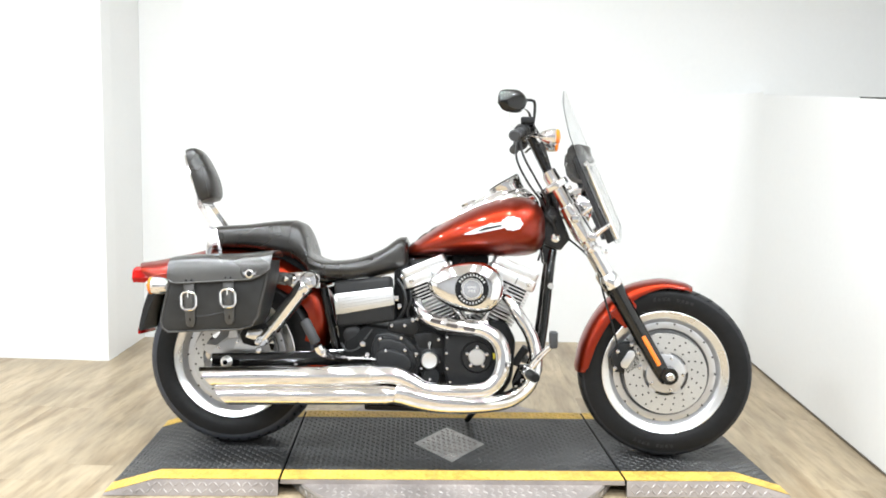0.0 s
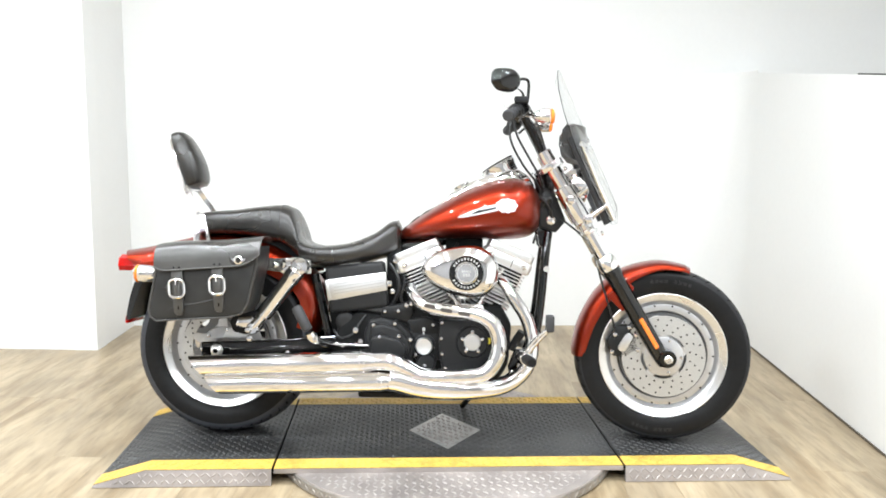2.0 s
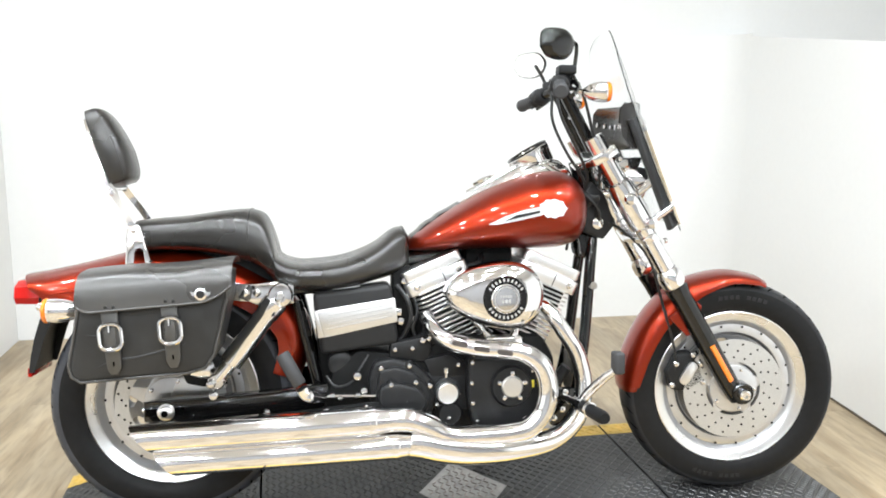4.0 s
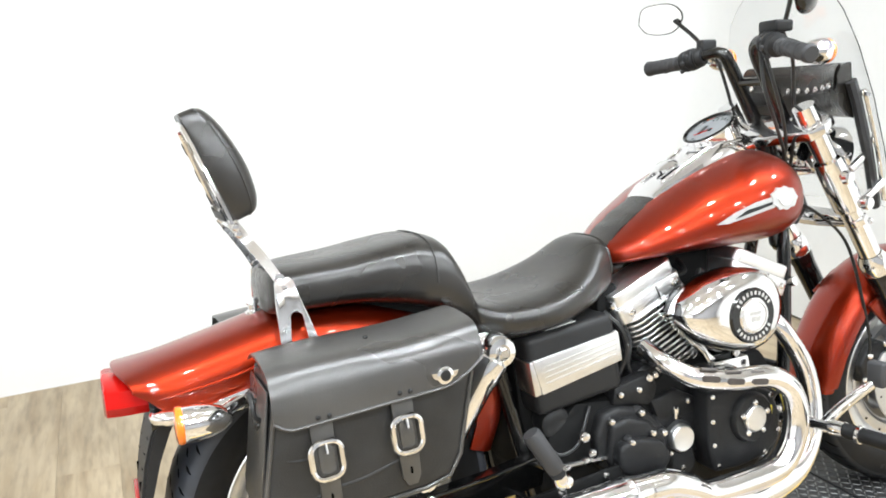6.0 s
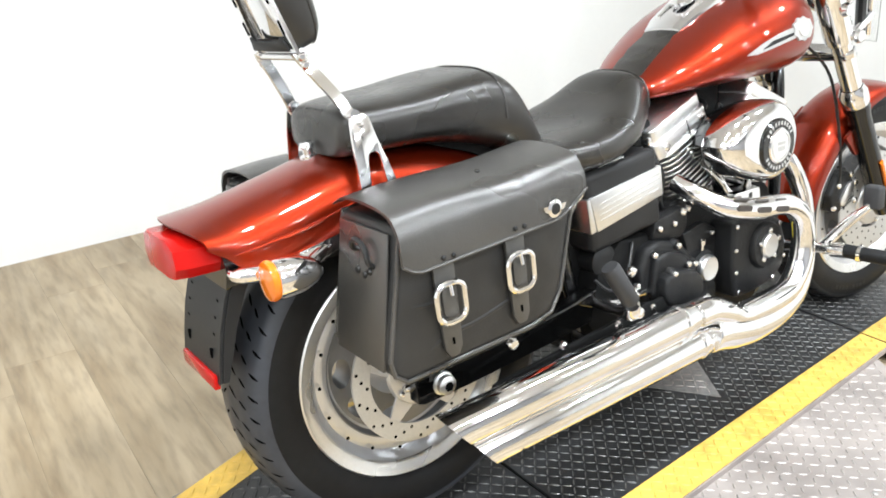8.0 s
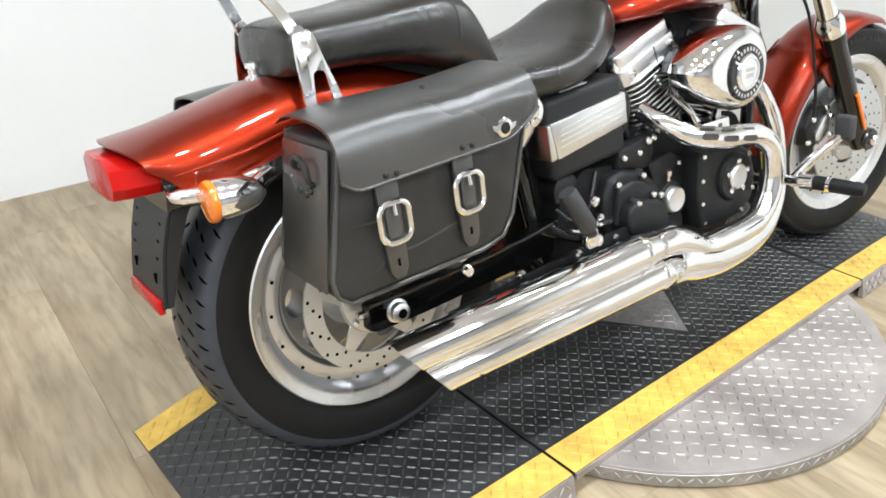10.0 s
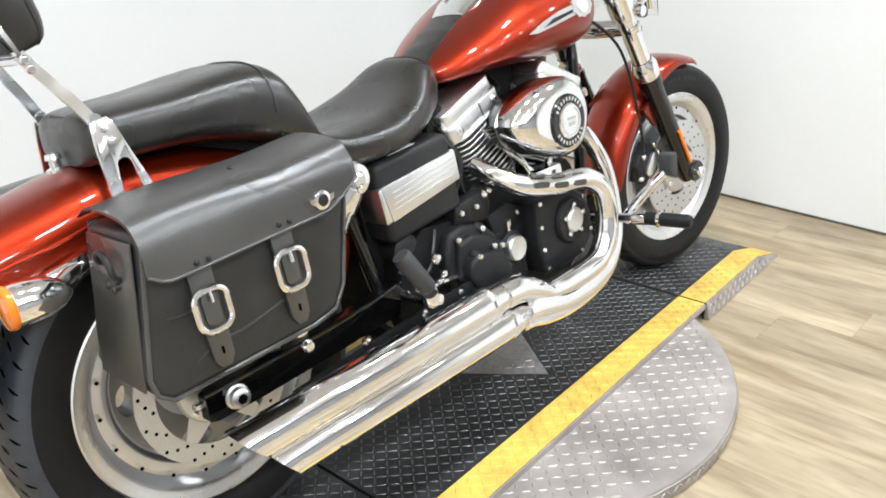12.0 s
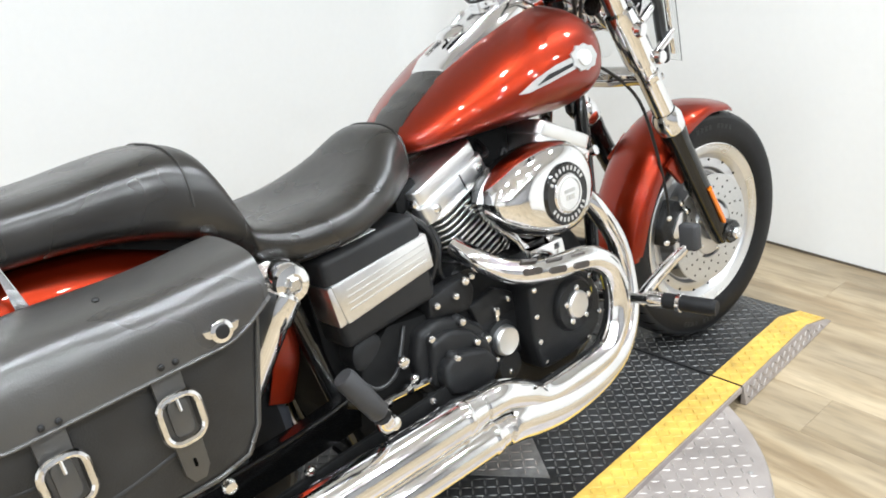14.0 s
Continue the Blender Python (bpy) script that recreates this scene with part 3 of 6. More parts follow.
    holes = part("hole_shade_dots", moved(merge(*dots), m), M_SHADE_MARK, wh)
    holes["kind"] = "stuff"
    rivets = [bolt((0.062 * math.cos(u), disc_y - 0.009, 0.062 * math.sin(u)), 0.006, 0.006) for u in (2 * math.pi * k / 5 for k in range(5))]
    for b in rivets:
        part("rotor_bolt", moved(b, m), M_CHROME, wh)
    # rim lip screws
    pts = [bolt(((rim - 0.040) * math.cos(u), -hw * 0.60, (rim - 0.040) * math.sin(u)), 0.0035, 0.003) for u in (2 * math.pi * k / 18 for k in range(18))]
    lip = part("rivet_pattern", moved(merge(*pts), m), M_SHADE_MARK, wh)
    lip["kind"] = "stuff"
    # tread grooves: short slanted black strips on the crown, coloured as the shade in cuts
    prof_t = tyre_profile(R, w, rim)
    crown = sorted([(h, r) for r, h in prof_t if r > R - w * 0.26])
    hs, rs = [c[0] for c in crown], [c[1] for c in crown]
    verts, faces = [], []
    for k in range(grooves):
        a = 2 * math.pi * k / grooves
        for s in (-1, 1):
            for h0, h1, da0, da1, wd in slits:
                base = len(verts)
                steps = 6
                for i in range(steps + 1):
                    f = i / steps
                    h = s * hw * (h0 + (h1 - h0) * f)
                    r = float(np.interp(h, hs, rs)) + 0.0014
                    aa = a + (0.5 * math.pi / grooves if s > 0 else 0) + (da0 + (da1 - da0) * f)
                    taper = wd * cut * (0.25 + 0.75 * math.sin(math.pi * min(max(f, 0.04), 0.96))) / r
                    for e in (-taper / 2, taper / 2):
                        verts.append((r * math.cos(aa + e), h, r * math.sin(aa + e)))
                for i in range(steps):
                    q = base + 2 * i
                    faces.append((q, q + 1, q + 3, q + 2))
    me = bpy.data.meshes.new("g")
    me.from_pydata(verts, [], faces)
    bm = bmesh.new()
    bm.from_mesh(me)
    g = part("groove_shade_strips", moved(bm, m), M_SHADE_MARK, wh)
    g["kind"] = "stuff"
    for start in ((-1.95, 1.25) if R < 0.325 else ()):
        for k in range(9):
            if k == 4:
                continue
            u = start + 0.062 * k
            q = Matrix.Translation(((rim + 0.052) * math.cos(u), -hw - 0.0002, (rim + 0.052) * math.sin(u))) @ Matrix.Rotation(-(u - math.pi / 2), 4, "Y")
            part("lettering_bar", moved(box(-0.0055, 0.0055, -0.0006, 0.0012, -0.0060, 0.0060), m @ q), M_MATTE, tyre)
    part("valve", moved(tube([(rim - 0.05, -hw * 0.3, 0), (rim - 0.075, -hw * 0.5, 0)], 0.004, 8), m), M_CABLE, wh)
    return wh


wheel("front_wheel", 0.321, 0.130, 0.224, (1.632, -0.032, 0.3235), "silver cast front wheel", 0.150, -0.068, 38, STEER, 0.8, M_SHOULDER, band=0.068, holes_round=18)
wheel("rear_wheel", 0.330, 0.178, 0.224, (0.0, 0, 0.330), "silver cast rear wheel", 0.146, -0.104, 50, band=0.036, holes_round=15, slits=((0.08, 0.34, 0.00, 0.045, 0.0068), (0.46, 0.66, 0.05, 0.085, 0.0068), (0.74, 0.92, 0.00, 0.030, 0.0060)))


# mudguards
def guard(path, half, crown, skirt, thick=0.004, n=16, ease=0.0):
    """A bent sheet over a wheel: path of (x, z, half-width, skirt) along the crown line."""
    way = spline(path, 5)
    rings = []
    for i, p in enumerate(way):
        a, b = way[max(i - 1, 0)], way[min(i + 1, len(way) - 1)]
        t = Vector((b[0] - a[0], b[1] - a[1])).normalized()
        nrm = Vector((-t.y, t.x))
        ro, ri = [], []
        for k in range(-n, n + 1):
            f = abs(k) / n
            ang = min(f / 0.82, 1.0) * math.pi / 2
            y = half * p[2] * math.sin(ang)
            drop = crown * (1 - ease + ease * min(p[3], 1.0)) * (1 - math.cos(ang) ** 0.9) + skirt * p[3] * max(0.0, f - 0.82) / 0.18
            for ring, off in ((ro, 0.0), (ri, thick)):
                q = Vector((p[0], p[1])) - nrm * (drop + off * math.cos(ang))
                ring.append((q.x, math.copysign(max(y - off * math.sin(ang), 0.0), k), q.y))
        rings.append(ro + ri[::-1])
    return loft(rings)


ff = part("front_fender", moved(guard([(1.722, 0.643, 0.88, 0.1), (1.690, 0.657, 0.95, 0.2), (1.595, 0.666, 1, 0.4), (1.470, 0.630, 1, 1.0), (1.378, 0.545, 1, 1.3), (1.318, 0.430, 1, 1.1), (1.298, 0.335, 0.97, 0.8), (1.299, 0.305, 0.9, 0.5)][::-1], 0.084, 0.046, 0.010, ease=0.6), STEER @ Matrix.Translation((0.002, -0.032, 0.006))), M_PAINT, bike, "glossy copper-red front mudguard")
for s in (-1, 1):
    part("fender_bracket", moved(prism([(1.42, 0.545), (1.49, 0.60), (1.515, 0.58), (1.50, 0.50), (1.475, 0.49)], "y", s * 0.088 - 0.032, s * 0.101 - 0.032, 0.002), STEER), M_PAINT, ff)
    for bx, bz in ((1.455, 0.560), (1.492, 0.53), (1.488, 0.585)):
        part("fender_bolt", moved(bolt((bx, s * 0.101 - 0.032, bz), 0.008, 0.006, (0, s, 0)), STEER), M_CHROME, ff)

rf = part("rear_fender", guard([(0.345, 0.375, 0.85, 0.7), (0.372, 0.46, 0.95, 0.8), (0.365, 0.545, 1, 0.9), (0.305, 0.63, 1, 1), (0.21, 0.695, 1, 1.2), (0.10, 0.735, 1, 1.3), (0.0, 0.748, 1, 1.2), (-0.10, 0.740, 1, 1.3), (-0.20, 0.716, 0.99, 1.2), (-0.27, 0.699, 0.98, 1.05), (-0.315, 0.689, 0.97, 0.85), (-0.355, 0.682, 0.95, 0.40), (-0.387, 0.677, 0.92, 0.10)][::-1], 0.118, 0.070, 0.032, ease=0.62), M_PAINT, bike, "glossy copper-red rear mudguard")
for s in (-1, 1):
    part("fender_crease", tube([(-0.315, s * 0.1130, 0.628), (-0.26, s * 0.1152, 0.636), (-0.18, s * 0.1180, 0.650), (-0.10, s * 0.1185, 0.672)], [0.001, 0.0032, 0.0032, 0.001], 8), M_PAINT, rf)
part("fender_bolt", rod((-0.122, 0, 0.728), (-0.14, 0, 1.0), [(0, 0), (0.016, 0.004), (0.016, 0.010), (0.009, 0.013), (0.009, 0.022), (0.013, 0.026), (0.011, 0.034), (0, 0.036)], 16), M_CHROME, rf, "chrome seat knob on the mudguard")
for v in rf.data.vertices:
    if v.co.x < -0.30:
        v.co.x += 0.034 * (v.co.y / 0.118) ** 2 * min((-0.30 - v.co.x) / 0.087, 1.0)
# tail lamp under the fender's end
tl = part("tail_light", loft([[(x, y * k, z) for y, z in ((-0.076, 0.600), (0.076, 0.600), (0.090, 0.618), (0.084, 0.646), (0.05, 0.660), (-0.05, 0.660), (-0.084, 0.646), (-0.090, 0.618))] for x, k in ((-0.33, 1.0), (-0.378, 1.0), (-0.400, 0.92), (-0.404, 0.7))]), M_RED, bike, "red tail light lens")
part("lamp_housing", loft([[(x, y, z) for y, z in ((-0.09, 0.57), (0.09, 0.57), (0.104, 0.60), (0.095, 0.64), (-0.095, 0.64), (-0.104, 0.60))] for x in (-0.27, -0.332)]), M_BLACK, tl)
# plate carrier
CARRIER = [(-0.308, 0.600), (-0.330, 0.560), (-0.345, 0.510), (-0.355, 0.460), (-0.361, 0.418)]
pc = part("plate_carrier", loft([[(x, y, z) for y in (-0.088, 0.088)] + [(x - 0.006, y, z - 0.002) for y in (0.088, -0.088)] for x, z in CARRIER]), M_MATTE, bike, "black plastic plate holder with no plate")
for s in (-1, 1):
    part("carrier_side", prism(CARRIER + [(-0.352, 0.418), (-0.338, 0.463), (-0.324, 0.510), (-0.303, 0.560), (-0.280, 0.600)], "y", s * 0.086, s * 0.092), M_MATTE, pc)
    part("carrier_slot", box(-0.3630, -0.3575, s * 0.055 - 0.004, s * 0.055 + 0.004, 0.452, 0.468, 0.0008), M_SHADE_MARK, pc)
for s in (-1, 1):
    for z in (0.575, 0.548, 0.521, 0.494):
        x = float(np.interp(z, [0.418, 0.460, 0.510, 0.560, 0.600], [-0.361, -0.355, -0.345, -0.330, -0.308]))
        part("carrier_hole", bolt((x - 0.0062, s * 0.062, z), 0.0032, 0.0012, (-1, 0, -0.2), dome=False), M_SHADE_MARK, pc)
part("reflector", box(-0.373, -0.362, -0.078, 0.078, 0.404, 0.428, 0.003), M_RED, pc, "red rear reflector strip")


# rear turn signals
def rear_signal(s):
    y, z = s * 0.170, 0.594
    b = part("rear_signal", rod((-0.286, y, z), (0, y, z), [(0.0, -0.002), (0.029, -0.002), (0.0315, 0.004), (0.0315, 0.022), (0.029, 0.045), (0.022, 0.066), (0.012, 0.080), (0, 0.085)], 32), M_CHROME, bike, "chrome bullet turn signal")
    part("lens", rod((-0.287, y, z), (-1, y, z), [(0.024, -0.006), (0.0305, -0.004), (0.0325, 0.000), (0.0325, 0.004), (0.030, 0.008), (0.022, 0.0105), (0, 0.0115)], 32), M_AMBER, b, "amber signal lens")
    part("stalk", tube([(-0.150, s * 0.115, 0.616), (-0.190, s * 0.140, 0.606), (-0.225, s * 0.162, 0.596)], 0.012), M_CHROME, b)
    part("light_bar", tube([(-0.330, s * 0.112, 0.604), (-0.316, s * 0.124, 0.598), (-0.26, s * 0.130, 0.596), (-0.18, s * 0.132, 0.606), (-0.11, s * 0.130, 0.628)], [0.006, 0.013, 0.014, 0.013, 0.011], 12), M_CHROME, b, "chrome bar along the mudguard edge")


rear_signal(-1)
rear_signal(1)
for s in (-1, 1):
    part("fender_strut", loft([[(x, s * (y + dy), z + dz) for dy, dz in ((0, -h), (0.012, -h), (0.014, 0), (0.012, h), (0, h))] for x, y, z, h in ((0.33, 0.150, 0.628, 0.026), (0.26, 0.150, 0.628, 0.024), (0.10, 0.146, 0.640, 0.022), (-0.10, 0.136, 0.625, 0.020), (-0.22, 0.122, 0.600, 0.014))]), M_CHROME, bike, "chrome mudguard strut")

# seat: one moulded two-step seat
SEAT = [(-0.108, 0.770, 0.085, 0.030, 0.030), (-0.095, 0.775, 0.108, 0.045, 0.040), (-0.04, 0.782, 0.128, 0.046, 0.045), (0.04, 0.785, 0.135, 0.050, 0.048), (0.12, 0.783, 0.138, 0.064, 0.055),
        (0.195, 0.770, 0.140, 0.084, 0.060), (0.240, 0.750, 0.144, 0.094, 0.066), (0.262, 0.730, 0.148, 0.080, 0.066), (0.276, 0.710, 0.153, 0.056, 0.060), (0.288, 0.690, 0.160, 0.036, 0.056), (0.33, 0.677, 0.172, 0.032, 0.054),
        (0.375, 0.672, 0.180, 0.036, 0.052), (0.463, 0.676, 0.180, 0.044, 0.046), (0.55, 0.695, 0.155, 0.060, 0.044), (0.604, 0.715, 0.122, 0.080, 0.050), (0.634, 0.725, 0.104, 0.076, 0.048), (0.647, 0.727, 0.086, 0.056, 0.034)]
rings = []
for row in spline(SEAT, 4):
    x, zc, w, hu, hd = row
    ring = superring(x, zc, w, hu, hd, 44, 3.4 if x < 0.2 else 2.9)
    dish = 0.012 * max(0.0, 1 - abs(x - 0.42) / 0.17)
    rings.append([(px, py, pz - (dish * max(0.0, 1 - (py / (0.62 * w)) ** 2) if pz > zc else 0)) for px, py, pz in ring])
seat = part("seat", loft(rings), M_SEAT, bike, "black vinyl two-step seat")
part("seat_pan", loft([[(x, y * w, z) for y, z in ((-1, z0), (1, z0), (1, z1), (-1, z1))] for x, w, z0, z1 in ((-0.085, 0.060, 0.742, 0.765), (0.05, 0.070, 0.742, 0.765), (0.18, 0.075, 0.700, 0.755), (0.27, 0.080, 0.650, 0.700), (0.40, 0.080, 0.610, 0.670))]), M_CASE, seat, "black seat pan")
# welts in the seat cover
def welt(x, inset=1.004):
    j = min(range(len(rings)), key=lambda i: abs(rings[i][0][0] - x))
    zc = np.mean([p[2] for p in rings[j]])
    line = [(p[0], p[1] * inset, zc + (p[2] - zc) * inset + 0.0008) for p in rings[j][0:23]]
    return tube(line, 0.0022, 6, smooth=False)


for x in (0.205, 0.635):
    part("seat_welt", welt(x), M_SEAT, seat)

# passenger backrest
LEANB = Vector((-0.345, 0, 0.939)).normalized()
def backrest():
    base, n = Vector((-0.148, 0, 0.916)), Vector((-LEANB.z, 0, LEANB.x))
    flat = Matrix(((0, LEANB.x, n.x, 0), (1, 0, 0, 0), (0, LEANB.z, n.z, 0), (0, 0, 0, 1)))

    def spot(h, y, out=0.0):
        return base + LEANB * h + n * out + Vector((0, y, 0))

    # height, half-width at the back, half-width of the crown, depth
    prof = [(0.0009, 0.064, 0.046, 0.038), (0.0056, 0.073, 0.058, 0.05), (0.0282, 0.079, 0.065, 0.061), (0.0705, 0.082, 0.067, 0.067), (0.1081, 0.08, 0.065, 0.066), (0.1457, 0.074, 0.059, 0.061), (0.1786, 0.066, 0.051, 0.053), (0.204, 0.053, 0.04, 0.041), (0.2134, 0.04, 0.029, 0.028)]
    rings = []
    for h, w, c, d in spline(prof, 3):
        half = [(w * 0.5, 0.004), (w * 0.94, 0.003), (w, -0.004), (w * 1.005, -d * 0.40), (w, -d * 0.66), (w * 0.965, -d * 0.75), (c * 0.99, -d * 0.90), (c * 0.55, -d)]
        ring = [(y, o) for y, o in half] + [(-y, o) for y, o in half[::-1]]
        rings.append([tuple(spot(h, y, o)) for y, o in ring])
    pad = part("backrest", loft(rings), M_SEAT, bike, "black padded passenger backrest on chrome uprights", 50)
    for q in (4, 11):
        part("pad_welt", tube([r[q] for r in rings[1:-1]], 0.0016, 6, smooth=False), M_SEAT, pad)
    part("back_plate", moved(prism([(-0.052, -0.075), (0.052, -0.075), (0.046, 0.03), (0.036, 0.085), (-0.036, 0.085), (-0.046, 0.03)], "z", 0, 0.003, 0.001), Matrix.Translation(spot(0.100, 0, 0.0035)) @ flat), M_CHROME, pad, "chrome rear plate")
    # flat chrome hoop: up one side, over the top and down the other
    way = [(-0.052, 0.170), (-0.046, 0.184), (-0.030, 0.192), (0.030, 0.192), (0.046, 0.184), (0.052, 0.170)]
    hoop = [(-0.076, 0.0), (-0.066, 0.10)] + way + [(0.066, 0.10), (0.076, 0.0)]
    hr = []
    for i, (y, h) in enumerate(hoop):
        a, b = Vector(hoop[max(i - 1, 0)]), Vector(hoop[min(i + 1, len(hoop) - 1)])
        t = (b - a).normalized()
        side = Vector((-t.y, t.x)) * 0.0085
        hr.append([tuple(spot(h + side.y * q, y + side.x * q, o)) for q, o in ((-1, 0.005), (1, 0.005), (1, 0.011), (-1, 0.011))])
    part("hoop", loft(hr), M_CHROME, pad, "flat chrome hoop behind the pad")
    for y, h in ((-0.0595, 0.150), (0.0595, 0.150), (-0.066, 0.095), (0.066, 0.095), (-0.071, 0.045), (0.071, 0.045)):
        part("hoop_slot", moved(prism(rounded(0.006, 0.024, 0.0028), "z", 0.0, 0.0015), Matrix.Translation(spot(h, y, 0.0105)) @ flat), M_SHADE_MARK, pad)
    # bracket and cross bar under the pad
    part("pad_bracket", moved(prism([(-0.070, -0.012), (0.070, -0.012), (0.062, 0.012), (0.040, 0.004), (-0.040, 0.004), (-0.062, 0.012)], "z", 0, 0.004, 0.001), Matrix.Translation(spot(0.020, 0, 0.012)) @ flat), M_MATTE, pad)
    part("cross_bar", tube([tuple(spot(-0.006, -0.085, 0.006)), tuple(spot(-0.006, 0.085, 0.006))], 0.0065, 10), M_CHROME, pad)
    for s in (-1, 1):
        for h in (-0.006, -0.020):
            part("clamp_bolt", bolt(tuple(spot(h, s * 0.082, 0.006)), 0.0075, 0.008, (0, s, 0)), M_CHROME, pad)
        ways = spline([(*spot(0.004, s * 0.076, 0.008), 0.0095), (-0.134, s * 0.085, 0.882, 0.0088), (-0.107, s * 0.101, 0.840, 0.0088), (-0.084, s * 0.114, 0.796, 0.0088)], 5)
        ur = []
        for i, p in enumerate(ways):
            a, b = ways[max(i - 1, 0)], ways[min(i + 1, len(ways) - 1)]
            t = Vector((b[0] - a[0], 0, b[2] - a[2])).normalized()
            wd = Vector((-t.z, 0, t.x)) * p[3]
            ur.append([tuple(Vector(p[:3]) + wd * q + Vector((0, 0.0045 * e, 0))) for q, e in ((-1, -1), (1, -1), (1, 1), (-1, 1))])
        part("upright", loft(ur), M_CHROME, pad, "flat chrome upright")
        notch = [(-0.0685 + 0.0115 * math.cos(u), 0.738 + 0.012 * math.sin(u)) for u in np.linspace(0, math.pi, 9)]
        plate = [(-0.101, 0.802), (-0.096, 0.811), (-0.074, 0.813), (-0.066, 0.806), (-0.058, 0.775), (-0.033, 0.696), (-0.051, 0.690)] + notch + [(-0.083, 0.690), (-0.103, 0.694), (-0.103, 0.770)]
        bm = prism(plate, "y", s * 0.118, s * 0.126, 0.0015)
        for v in bm.verts:
            v.co.y += s * 0.16 * (0.80 - v.co.z)
        part("side_plate", bm, M_CHROME, pad, "chrome forked side plate")
        part("pivot_bolt", bolt((-0.084, s * 0.125, 0.796), 0.006, 0.003, (0, s, 0)), M_CHROME, pad)
        part("pivot_barrel", tube([(-0.090, s * 0.100, 0.812), (-0.090, s * 0.124, 0.812)], 0.009, 14), M_CHROME, pad)


backrest()


# saddlebags
def saddlebag(s):
    y_in, y_out = 0.165, 0.335
    body_o = [(-0.192, 0.480), (-0.186, 0.455), (-0.165, 0.440), (0.085, 0.456), (0.128, 0.468), (0.150, 0.503), (0.180, 0.640), (0.184, 0.700), (-0.158, 0.678), (-0.166, 0.620)]
    bm = prism([p for p in body_o], "y", y_in, y_out, 0.012, 3)
    bag = part("saddlebag", moved(bm, Matrix.Translation((0, 0, -0.020))) if s > 0 else flipped(bm), M_BAGCLOTH, bike, "black leather saddlebag with two buckled straps")
    bm = prism([(y_in + 0.014, 0.462), (y_out - 0.014, 0.462), (y_out - 0.014, 0.668), (y_in + 0.014, 0.668)], "x", -0.002, 0.002, 0.0015)
    for v in bm.verts:
        f = (v.co.z - 0.480) / (0.678 - 0.480)
        v.co.x += -0.1965 + 0.0335 * f + (0.006 * max(0.0, (0.490 - v.co.z) / 0.028))
    part("end_panel", moved(bm, Matrix.Translation((0, 0, -0.020))) if s > 0 else flipped(bm), M_BAG, bag, "smooth leather end panel")
    # lid: over the top and down the outer face
    sec = [(y_in - 0.002, 0.012), (y_in + 0.03, 0.026), (0.25, 0.029), (0.318, 0.021), (0.344, 0.000), (0.352, -0.030), (0.354, -0.068)]
    sec = [tuple(p) for p in spline(sec, 4)]
    rings = []
    for q in range(25):
        f = q / 24
        x = -0.166 + f * (0.192 + 0.166)
        zt = 0.677 + 0.028 * f
        low = 0.0
        if f > 0.80:
            low = 0.046 * ((f - 0.80) / 0.20) ** 1.6
        if f < 0.10:
            low = 0.022 * ((0.10 - f) / 0.10) ** 2
        dip = 0.0025 * math.sin(f * math.pi * 2.3)
        o, i = [], []
        for y, dz in sec:
            z = zt + dz + dip * (1 if dz > 0 else 0.2)
            if dz < -0.001:
                z = zt + dz * (1 - low / 0.09)
            o.append((x, y, z))
            i.append((x, y - 0.005, z - (0.004 if dz > -0.02 else 0)))
        rings.append(o + i[::-1])
    bm = loft(rings)
    flap = part("flap", moved(bm, Matrix.Translation((0, 0, -0.020))) if s > 0 else flipped(bm), M_BAG, bag, "smooth black leather flap")
    edge = [r[len(sec) - 1] for r in rings]
    bm = tube([(x, y + 0.0005, z + 0.0005) for x, y, z in edge], 0.0026, 8, smooth=False)
    part("flap_binding", moved(bm, Matrix.Translation((0, 0, -0.020))) if s > 0 else flipped(bm), M_BAG, flap)
    # piping of the outer face
    loop = [(x, y_out - 0.002, z) for x, z in fan(body_o, 0.003)]
    loop.append(loop[0])
    bm = tube(loop, 0.0036, 8, smooth=False)
    part("piping", moved(bm, Matrix.Translation((0, 0, -0.020))) if s > 0 else flipped(bm), M_BAG, bag)
    bm = tube([(x, y_in + 0.004, z) for x, _, z in loop], 0.0036, 8, smooth=False)
    part("piping", moved(bm, Matrix.Translation((0, 0, -0.020))) if s > 0 else flipped(bm), M_BAG, bag)
    for pts in (((-0.150, 0.462), (-0.09, 0.492), (-0.03, 0.500), (0.05, 0.520), (0.11, 0.540)), ((-0.168, 0.560), (-0.12, 0.552), (-0.07, 0.560))):
        bm = tube([(x, y_out - 0.0068, z) for x, z in pts], [0.0060] + [0.0080] * (len(pts) - 2) + [0.0060], 12)
        part("crease", moved(bm, Matrix.Translation((0, 0, -0.020))) if s > 0 else flipped(bm), M_BAGCLOTH, bag)
    # straps, buckles, rivets and the round badge
    for bx, zz in ((-0.088, 0.553), (0.048, 0.566)):
        tilt = 4
        m = Matrix.Translation((bx, y_out + 0.006, zz)) @ pose(0, 0, 0, 0, -tilt, 0)
        strap = [(-0.019, 0.075), (0.019, 0.075), (0.018, -0.02), (0.016, -0.078), (0.008, -0.092), (-0.008, -0.092), (-0.016, -0.078), (-0.018, -0.02)]
        bm = moved(prism(strap, "y", -0.003, 0.004, 0.0015), m)
        part("strap", moved(bm, Matrix.Translation((0, 0, -0.020))) if s > 0 else flipped(bm), M_BAG, bag, "leather strap")
        bm = moved(prism(rounded(0.026, 0.05, 0.010), "y", 0.004, 0.010, 0.002), m)
        part("strap_keeper", moved(bm, Matrix.Translation((0, 0, -0.020))) if s > 0 else flipped(bm), M_BAG, bag)
        ring = [(px, 0.010 + 0.004 * math.cos(px * 40), pz) for px, pz in rounded(0.050, 0.062, 0.018, 6)]
        ring.append(ring[0])
